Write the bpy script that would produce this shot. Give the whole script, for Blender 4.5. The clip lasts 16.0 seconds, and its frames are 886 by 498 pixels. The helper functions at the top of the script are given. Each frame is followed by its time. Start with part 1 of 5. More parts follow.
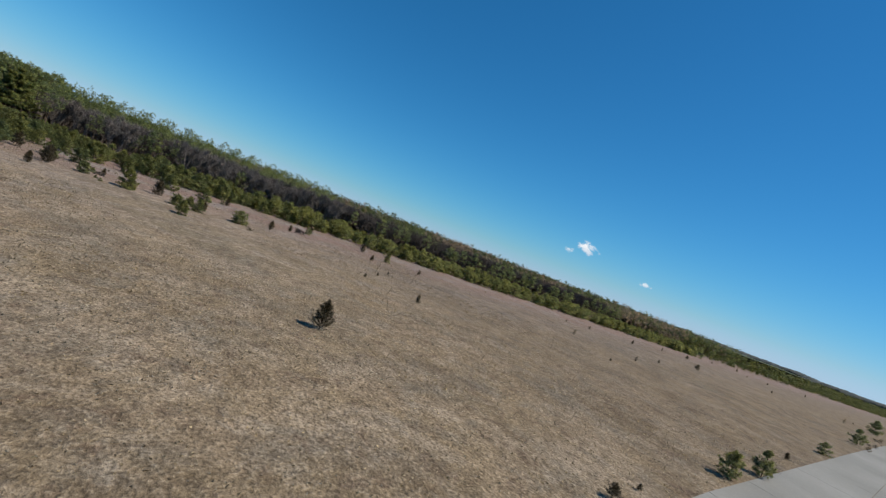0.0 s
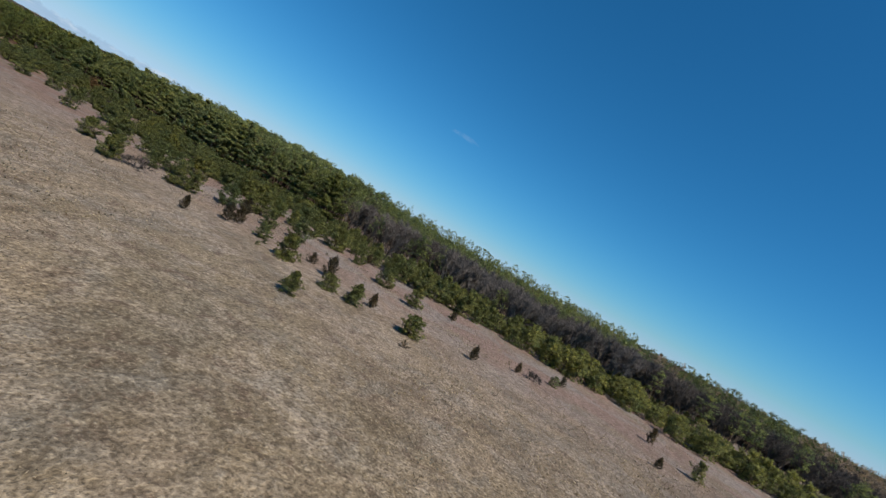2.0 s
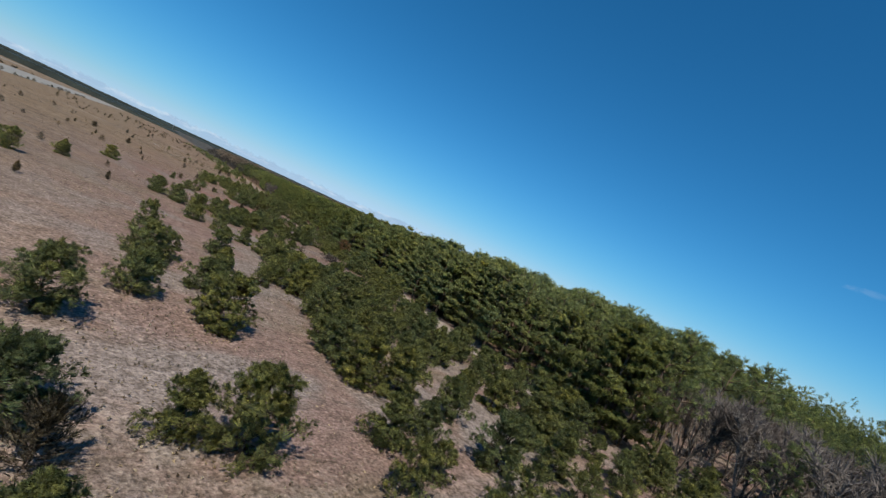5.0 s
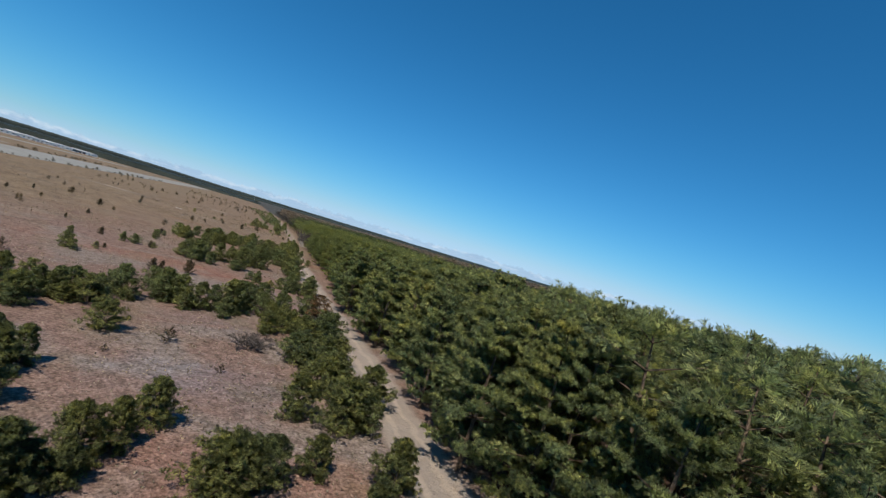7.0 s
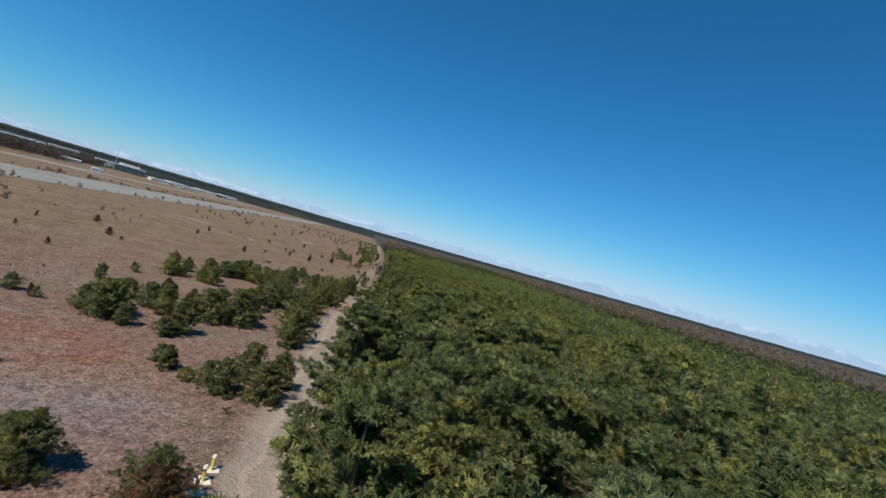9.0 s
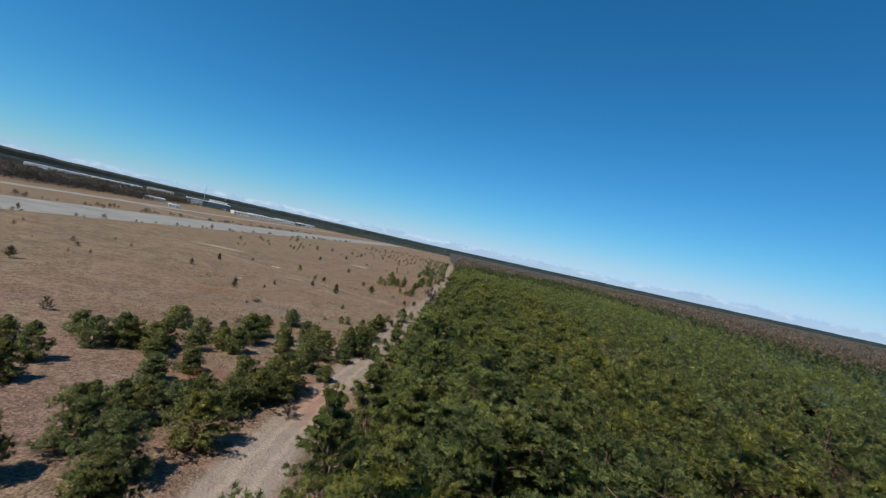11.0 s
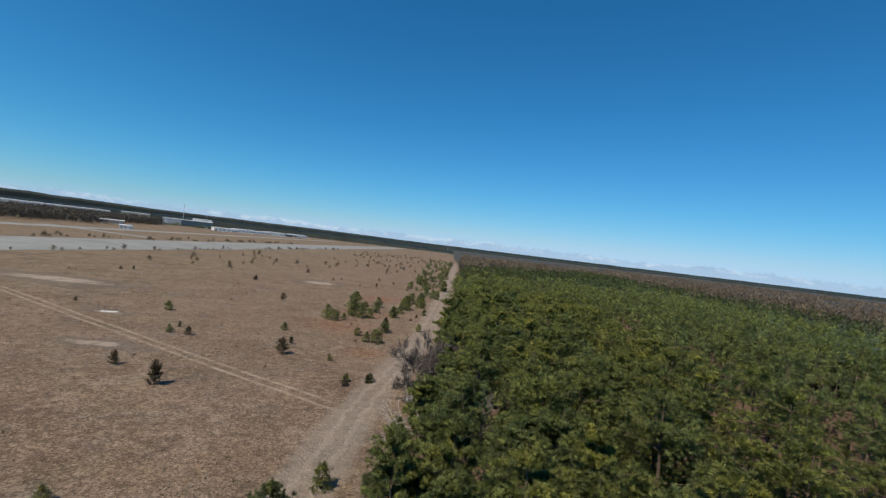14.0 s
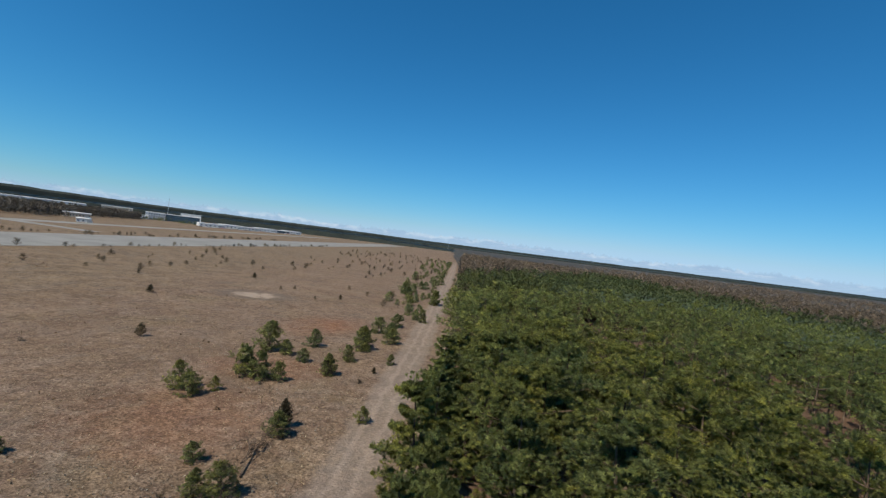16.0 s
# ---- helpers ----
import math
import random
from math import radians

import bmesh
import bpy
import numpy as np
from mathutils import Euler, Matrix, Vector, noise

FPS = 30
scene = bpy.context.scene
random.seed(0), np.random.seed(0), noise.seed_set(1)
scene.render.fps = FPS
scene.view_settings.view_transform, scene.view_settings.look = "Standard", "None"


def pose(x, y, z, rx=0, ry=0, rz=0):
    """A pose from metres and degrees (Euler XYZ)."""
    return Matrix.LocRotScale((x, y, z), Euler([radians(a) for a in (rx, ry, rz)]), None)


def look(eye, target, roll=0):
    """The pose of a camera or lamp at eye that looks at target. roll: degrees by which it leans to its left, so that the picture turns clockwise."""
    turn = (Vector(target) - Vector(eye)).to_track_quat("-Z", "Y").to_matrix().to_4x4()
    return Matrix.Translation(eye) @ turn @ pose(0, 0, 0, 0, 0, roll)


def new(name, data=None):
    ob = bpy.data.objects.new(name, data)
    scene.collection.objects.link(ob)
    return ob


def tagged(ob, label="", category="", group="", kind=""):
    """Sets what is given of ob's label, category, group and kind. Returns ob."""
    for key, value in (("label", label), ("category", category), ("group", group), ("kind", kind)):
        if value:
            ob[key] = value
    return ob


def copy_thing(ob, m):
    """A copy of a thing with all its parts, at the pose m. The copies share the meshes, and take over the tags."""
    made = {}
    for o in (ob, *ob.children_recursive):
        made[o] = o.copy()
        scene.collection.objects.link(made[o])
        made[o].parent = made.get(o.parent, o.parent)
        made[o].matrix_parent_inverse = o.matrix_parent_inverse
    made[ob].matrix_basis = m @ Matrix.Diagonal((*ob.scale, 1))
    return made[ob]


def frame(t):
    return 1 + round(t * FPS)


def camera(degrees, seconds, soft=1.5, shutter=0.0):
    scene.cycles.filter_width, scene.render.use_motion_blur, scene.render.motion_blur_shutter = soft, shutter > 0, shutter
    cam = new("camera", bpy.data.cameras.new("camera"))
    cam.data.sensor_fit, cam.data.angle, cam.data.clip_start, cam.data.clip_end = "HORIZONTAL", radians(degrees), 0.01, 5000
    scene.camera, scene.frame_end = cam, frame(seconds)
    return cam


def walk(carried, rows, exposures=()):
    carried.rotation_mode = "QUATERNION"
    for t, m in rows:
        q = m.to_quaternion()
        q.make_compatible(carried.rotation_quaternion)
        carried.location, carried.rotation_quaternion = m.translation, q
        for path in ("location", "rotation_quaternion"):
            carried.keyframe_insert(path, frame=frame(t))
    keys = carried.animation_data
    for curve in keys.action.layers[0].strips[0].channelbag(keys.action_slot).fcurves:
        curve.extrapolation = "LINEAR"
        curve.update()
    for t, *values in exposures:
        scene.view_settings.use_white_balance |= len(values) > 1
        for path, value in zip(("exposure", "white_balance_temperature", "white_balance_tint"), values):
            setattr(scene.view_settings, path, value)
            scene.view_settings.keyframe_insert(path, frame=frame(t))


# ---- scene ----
cam = camera(88.7, 16.0, soft=1.3)
PATH = [
    (0, (3.959, -7.468, 11.666), (5.578, -8.642, 11.632), 20.9),
    (0.5, (12.651, -16.91, 11.961), (14.456, -17.771, 11.927), 22.1),
    (1, (22.935, -24.848, 12.299), (24.867, -25.362, 12.259), 24.3),
    (1.5, (34.523, -31.2, 12.337), (36.521, -31.291, 12.302), 27.6),
    (2, (46.925, -35.271, 12.326), (48.903, -34.976, 12.296), 28.9),
    (2.5, (59.439, -36.907, 12.282), (61.345, -36.301, 12.254), 28.9),
    (3, (71.798, -36.189, 12.204), (73.578, -35.277, 12.182), 29.1),
    (3.5, (84.288, -32.82, 12.103), (85.892, -31.625, 12.089), 29.1),
    (4, (95.885, -26.579, 11.866), (97.276, -25.142, 11.86), 29.5),
    (4.2, (100.274, -23.482, 11.823), (101.558, -21.948, 11.822), 30.3),
    (6.3, (143.282, 16.312, 14.924), (144.308, 18.028, 14.944), 17.0),
    (6.5, (146.592, 20.753, 15.131), (147.561, 22.503, 15.157), 16.9),
    (7, (154.009, 32.883, 16.151), (154.839, 34.702, 16.177), 16.7),
    (7.5, (160.714, 45.254, 17.105), (161.426, 47.123, 17.125), 16.5),
    (8, (167.003, 58.047, 17.747), (167.518, 59.98, 17.772), 17.5),
    (8.5, (171.709, 70.792, 18.123), (172.156, 72.741, 18.148), 16.1),
    (9, (175.694, 82.324, 18.247), (176.043, 84.294, 18.262), 15.6),
    (9.2, (176.999, 87.211, 18.187), (177.291, 89.189, 18.196), 15.5),
    (11.3, (186.947, 145.225, 19.656), (186.927, 147.225, 19.659), 11.7),
    (11.5, (187.422, 150.81, 19.667), (187.422, 152.81, 19.666), 10.5),
    (12, (187.868, 164.78, 19.514), (187.845, 166.78, 19.513), 10.0),
    (12.5, (188.159, 178.729, 19.544), (188.13, 180.729, 19.543), 8.9),
    (13, (188.366, 192.46, 19.554), (188.329, 194.46, 19.55), 8.5),
    (13.5, (188.705, 205.887, 19.552), (188.662, 207.887, 19.543), 7.6),
    (14, (189.054, 219.677, 19.54), (189.04, 221.677, 19.533), 6.7),
    (14.5, (189.626, 233.334, 19.575), (189.613, 235.334, 19.566), 6.6),
    (15, (190.182, 246.885, 19.681), (190.154, 248.884, 19.67), 7.0),
    (15.5, (190.894, 260.455, 19.706), (190.873, 262.455, 19.695), 7.0),
    (16, (191.675, 274.141, 19.763), (191.658, 276.141, 19.746), 7.0),
]
walk(cam, [(t, look(eye, target, roll)) for t, eye, target, roll in PATH], [(0, -0.04), (4.2, 0.02), (6.3, 0.10), (9.2, 0.07), (11.3, 0.07), (16, 0.03)])

# ---- light ----
SUN_AZ, SUN_EL = 216.0, 53.0
world = bpy.data.worlds.new("sky_world")
scene.world = world
world.use_nodes = True
wn = world.node_tree.nodes
sky = wn.new("ShaderNodeTexSky")
sky.sky_type = "NISHITA"
sky.sun_disc = False
sky.sun_elevation, sky.sun_rotation = radians(SUN_EL), radians(SUN_AZ)
sky.altitude, sky.air_density, sky.dust_density, sky.ozone_density = 0.0, 1.0, 0.0, 3.0
wn["Background"].inputs["Strength"].default_value = 0.08
sky_links = world.node_tree.links
split, merge = wn.new("ShaderNodeSeparateColor"), wn.new("ShaderNodeCombineColor")


def sky_math(op, a, b):
    n = wn.new("ShaderNodeMath")
    n.operation = op
    for socket, v in zip(n.inputs, (a, b)):
        if isinstance(v, (int, float)):
            socket.default_value = v
        else:
            sky_links.new(v, socket)
    return n.outputs[0]


# the film's deep, cool blue: less red overhead, a pale blue horizon
sky_links.new(sky.outputs[0], split.inputs[0])
red, green, blue = split.outputs


def softly(v, most):
    """Levels off towards a most."""
    return sky_math("DIVIDE", v, sky_math("POWER", sky_math("ADD", 1.0, sky_math("POWER", sky_math("DIVIDE", v, most), 6.0)), 1.0 / 6.0))


sky_links.new(softly(sky_math("MULTIPLY", red, sky_math("ADD", sky_math("MULTIPLY", red, 0.062), 0.14)), 5.4), merge.inputs[0])
sky_links.new(softly(sky_math("MULTIPLY", green, 0.94), 8.6), merge.inputs[1])
sky_links.new(softly(sky_math("MAXIMUM", sky_math("MULTIPLY", blue, 1.32), sky_math("MULTIPLY", green, 1.17)), 12.0), merge.inputs[2])
sky_links.new(merge.outputs[0], wn["Background"].inputs["Color"])
sun = new("sun", bpy.data.lights.new("sun", "SUN"))
sun.data.energy, sun.data.angle, sun.data.color = 5.0, radians(0.5), (1.0, 0.92, 0.78)
sun.matrix_world = look((150 + 300 * math.sin(radians(SUN_AZ)), 150 + 300 * math.cos(radians(SUN_AZ)), 300 * math.tan(radians(SUN_EL))), (150, 150, 0))


# ---- materials ----
class Nodes:
    """A small builder for node materials."""

    def __init__(self, name, rough=0.9, spec=0.2):
        self.m = bpy.data.materials.new(name)
        self.m.use_nodes = True
        self.t = self.m.node_tree
        self.b = self.t.nodes["Principled BSDF"]
        self.b.inputs["Roughness"].default_value = rough
        self.b.inputs["Specular IOR Level"].default_value = spec

    def node(self, kind, **sets):
        n = self.t.nodes.new(kind)
        for k, v in sets.items():
            n.inputs[k].default_value = v
        return n

    def link(self, a, b):
        self.t.links.new(a, b)
        return b

    def position(self):
        return self.node("ShaderNodeNewGeometry").outputs["Position"]

    def noise(self, vec, scale, detail=4.0, rough=0.55, distort=0.0):
        n = self.node("ShaderNodeTexNoise", Scale=scale, Detail=detail, Roughness=rough, Distortion=distort)
        self.link(vec, n.inputs["Vector"])
        return n.outputs["Fac"]

    def ramp(self, fac, *stops):
        n = self.node("ShaderNodeValToRGB")
        e = n.color_ramp.elements
        while len(e) < len(stops):
            e.new(0.5)
        for el, (p, c) in zip(e, stops):
            el.position = p
            el.color = (*c, 1) if isinstance(c, tuple) else (c, c, c, 1)
        self.link(fac, n.inputs["Fac"])
        return n.outputs["Color"]

    def mix(self, fac, a, b, mode="MIX"):
        n = self.t.nodes.new("ShaderNodeMix")
        n.data_type, n.blend_type = "RGBA", mode
        for socket, v in ((n.inputs[0], fac), (n.inputs[6], a), (n.inputs[7], b)):
            if isinstance(v, (int, float)):
                socket.default_value = v if socket.type == "VALUE" else (v, v, v, 1)
            elif isinstance(v, tuple):
                socket.default_value = (*v, 1)
            else:
                self.link(v, socket)
        return n.outputs[2]

    def math(self, op, a, b=0.0, c=None):
        n = self.t.nodes.new("ShaderNodeMath")
        n.operation = op
        for socket, v in zip(n.inputs, (a, b, c)):
            if v is None:
                continue
            if isinstance(v, (int, float)):
                socket.default_value = v
            else:
                self.link(v, socket)
        return n.outputs[0]

    def band(self, v, lo, hi):
        """1 at or below lo, 0 at or above hi."""
        n = self.node("ShaderNodeMapRange", **{"From Min": lo, "From Max": hi, "To Min": 1.0, "To Max": 0.0})
        n.interpolation_type = "SMOOTHSTEP"
        self.link(v, n.inputs[0])
        return n.outputs[0]

    def random(self):
        return self.node("ShaderNodeObjectInfo").outputs["Random"]

    def island(self):
        return self.node("ShaderNodeNewGeometry").outputs["Random Per Island"]

    def colour(self, c):
        self.link(c, self.b.inputs["Base Color"])
        return self

    def bump(self, height, strength, distance):
        n = self.node("ShaderNodeBump", Strength=strength, Distance=distance)
        self.link(height, n.inputs["Height"])
        self.link(n.outputs[0], self.b.inputs["Normal"])
        return self


def foliage(name, dark, mid, light, glow=0.25, scale=0.9, fine=5.0, deep=0.85, needles=0.0, cover=0.55, cool=None):
    """Needles or twigs: patches from bough to bough, a shift from tree to tree, a fine speckle with shade painted into
    its low spots, and each spray split into strands.
    """
    n = Nodes(name, 0.7, 0.25)
    p = n.position()
    c = n.ramp(n.noise(p, scale, 3), (0.3, dark), (0.52, mid), (0.74, light))
    shift = n.ramp(n.noise(p, 0.23, 2), (0.3, (0.76, 0.86, 0.96)), (0.5, (1.0, 1.0, 1.0)), (0.7, (1.20, 1.12, 0.88)))
    c = n.mix(1.0, c, shift, "MULTIPLY")
    c = n.mix(1.0, c, n.ramp(n.random(), (0.0, (0.84, 0.92, 1.02)), (0.5, (1.0, 1.0, 1.0)), (1.0, (1.16, 1.10, 0.92))), "MULTIPLY")
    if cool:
        # darker pines in the southern mixed wood, a bluer kind beside the track, its colour brightened against crown
        # shade, a yellower one northwards, dimmed against its lit tops
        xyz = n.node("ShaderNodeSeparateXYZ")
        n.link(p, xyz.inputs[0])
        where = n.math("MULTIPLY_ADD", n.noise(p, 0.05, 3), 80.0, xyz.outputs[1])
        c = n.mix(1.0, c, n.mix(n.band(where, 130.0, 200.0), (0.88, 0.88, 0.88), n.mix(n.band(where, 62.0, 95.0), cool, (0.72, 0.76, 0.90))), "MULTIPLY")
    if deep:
        # shade between needles painted as near black where the bump dips
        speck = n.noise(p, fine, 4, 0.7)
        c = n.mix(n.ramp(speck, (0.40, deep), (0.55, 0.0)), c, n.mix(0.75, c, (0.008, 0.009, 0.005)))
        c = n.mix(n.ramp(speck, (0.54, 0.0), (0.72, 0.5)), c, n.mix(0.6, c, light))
        n.bump(speck, 1.0, 0.25)
    island = n.island()
    c = n.mix(1.0, c, n.ramp(island, (0.0, (0.50, 0.52, 0.54)), (0.6, (1.0, 1.0, 1.0)), (1.0, (1.45, 1.42, 1.3))), "MULTIPLY")
    strand = None
    if needles:
        uv = n.node("ShaderNodeSeparateXYZ")
        n.link(n.node("ShaderNodeTexCoord").outputs["UV"], uv.inputs[0])
        along = uv.outputs[1]
        across = n.math("DIVIDE", n.math("SUBTRACT", uv.outputs[0], 0.5), n.math("MAXIMUM", along, 0.06))
        lane = n.math("ADD", n.math("MULTIPLY", across, needles), n.math("MULTIPLY", island, 37.0))
        off = n.math("ABSOLUTE", n.math("MULTIPLY_ADD", n.math("FRACT", lane), 2.0, -1.0))
        rand = n.node("ShaderNodeTexWhiteNoise")
        rand.noise_dimensions = "1D"
        n.link(n.math("FLOOR", lane), rand.inputs["W"])
        reach = n.math("MULTIPLY_ADD", rand.outputs["Value"], 0.45, 0.55)
        strand = n.math("MAXIMUM", n.math("GREATER_THAN", off, cover), n.math("GREATER_THAN", along, reach))
        # each strand breaks into bundles of their own tone, some missing
        bundle = n.node("ShaderNodeCombineXYZ")
        n.link(n.math("FLOOR", lane), bundle.inputs[0])
        n.link(n.math("FLOOR", n.math("MULTIPLY_ADD", along, 3.2, n.math("MULTIPLY", rand.outputs["Value"], 7.0))), bundle.inputs[1])
        tone = n.node("ShaderNodeTexWhiteNoise")
        tone.noise_dimensions = "2D"
        n.link(bundle.outputs[0], tone.inputs["Vector"])
        tone = tone.outputs["Value"]
        strand = n.math("MAXIMUM", strand, n.math("LESS_THAN", tone, 0.22))
        c = n.mix(1.0, c, n.ramp(tone, (0.22, (0.50, 0.52, 0.55)), (0.6, (0.95, 0.95, 0.95)), (1.0, (1.6, 1.55, 1.35))), "MULTIPLY")
        c = n.mix(n.ramp(along, (0.45, 0.0), (0.95, 0.35)), c, n.mix(0.5, c, light))
    n.colour(c)
    tr = n.node("ShaderNodeBsdfTranslucent")
    # thin leaves send back and let through light alike
    n.link(n.mix(1.0, c, (glow * 2, glow * 2, glow * 1.7), "MULTIPLY"), tr.inputs["Color"])
    mix = n.node("ShaderNodeAddShader")
    out = n.t.nodes["Material Output"]
    n.link(n.b.outputs[0], mix.inputs[0])
    n.link(tr.outputs[0], mix.inputs[1])
    if strand:
        clear_ = n.node("ShaderNodeBsdfTransparent")
        cut = n.node("ShaderNodeMixShader")
        n.link(strand, cut.inputs[0])
        n.link(mix.outputs[0], cut.inputs[1])
        n.link(clear_.outputs[0], cut.inputs[2])
        n.link(cut.outputs[0], out.inputs["Surface"])
        return n.m
    n.link(mix.outputs[0], out.inputs["Surface"])
    return n.m


def bark(name, a, b, scale=6.0):
    n = Nodes(name, 0.9, 0.1)
    p = n.position()
    n.colour(n.mix(n.math("MULTIPLY", n.random(), 0.3), n.ramp(n.noise(p, scale, 5), (0.35, a), (0.65, b)), a))
    n.bump(n.noise(p, scale * 3, 4), 0.6, 0.03)
    return n.m


def plain(name, a, b, scale, rough=0.7, metal=0.0, bump=0.0):
    n = Nodes(name, rough, 0.3)
    n.b.inputs["Metallic"].default_value = metal
    p = n.position()
    n.colour(n.mix(n.math("MULTIPLY", n.noise(p, scale * 9, 4), 0.35), n.ramp(n.noise(p, scale, 5), (0.35, a), (0.68, b)), a))
    if bump:
        n.bump(n.noise(p, scale * 6, 4), bump, 0.02)
    return n.m


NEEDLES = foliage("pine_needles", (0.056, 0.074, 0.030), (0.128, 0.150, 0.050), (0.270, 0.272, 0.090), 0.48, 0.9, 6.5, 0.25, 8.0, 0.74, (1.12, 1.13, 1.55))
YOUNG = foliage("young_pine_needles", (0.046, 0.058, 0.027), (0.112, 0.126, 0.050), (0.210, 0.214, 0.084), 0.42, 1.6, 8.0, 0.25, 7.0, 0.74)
CEDAR = foliage("cedar_scales", (0.030, 0.026, 0.017), (0.082, 0.066, 0.043), (0.180, 0.140, 0.094), 0.16, 2.0, 9.0, 0.4, 2.0, 0.62)
RUST = foliage("rusty_needles", (0.050, 0.032, 0.016), (0.170, 0.090, 0.042), (0.270, 0.155, 0.075), 0.42, 1.6, 8.0, 0.4, 6.0, 0.60)
TWIGS = bark("grey_twigs", (0.095, 0.082, 0.074), (0.24, 0.212, 0.195), 4.0)
DARK_TWIGS = bark("dark_twigs", (0.060, 0.050, 0.045), (0.145, 0.122, 0.108), 3.0)
BARK = bark("pine_bark", (0.05, 0.035, 0.025), (0.15, 0.11, 0.08))
DEADWOOD = bark("bleached_deadwood", (0.30, 0.27, 0.24), (0.52, 0.48, 0.44), 3.0)
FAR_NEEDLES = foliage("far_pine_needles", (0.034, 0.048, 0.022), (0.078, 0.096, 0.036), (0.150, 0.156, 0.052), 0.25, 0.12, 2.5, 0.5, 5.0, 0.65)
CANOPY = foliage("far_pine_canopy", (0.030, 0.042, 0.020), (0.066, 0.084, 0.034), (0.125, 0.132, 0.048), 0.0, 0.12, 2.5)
# the haze of distance is painted in: evergreen made darker and bluer
HAZY_WOOD = foliage("hazed_evergreens", (0.012, 0.018, 0.019), (0.020, 0.028, 0.029), (0.030, 0.040, 0.038), 0.0, 0.02, 0.6)
THICKET = foliage("grey_thicket_twigs", (0.046, 0.041, 0.040), (0.078, 0.070, 0.068), (0.118, 0.107, 0.103), 0.2, 0.09, 3.0, 0.3, 6.0, 0.5)
BROWN_WOOD = foliage("bare_woodland_twigs", (0.080, 0.061, 0.054), (0.142, 0.112, 0.098), (0.205, 0.168, 0.150), 0.4, 0.09, 3.0, 0.3, 6.0, 0.5)
# a darker brown for the canopy sheet among the leafless crowns
BROWN_CANOPY = foliage("leafless_canopy_brown", (0.034, 0.032, 0.027), (0.060, 0.053, 0.044), (0.095, 0.080, 0.068), 0.0, 0.09, 3.0, 0.3)

TRACK_Y = (-60.0, 900.0)
TRACK_PTS = ((-60, 165.0), (20, 169.8), (45, 170.9), (90, 173.2), (130, 173.8), (155, 174.6), (200, 177.0), (230, 179.0), (270, 181.2), (310, 185.6), (360, 188.2), (460, 192.0), (600, 197.0), (900, 206.0))


def track_x(y):
    return float(np.interp(y, [p[0] for p in TRACK_PTS], [p[1] for p in TRACK_PTS]))


def edge_x(y):
    """Where the pine wood begins."""
    if y > 40:
        return track_x(y) + float(np.interp(y, (100, 130, 165, 220, 260, 300), (3.2, 4.2, 6.4, 5.9, 6.2, 5.8)))
    return float(np.interp(y, (-900, -300, -150, -40, 0, 25, 40), (132, 146, 152, 158, 164, 170, 174.0)))


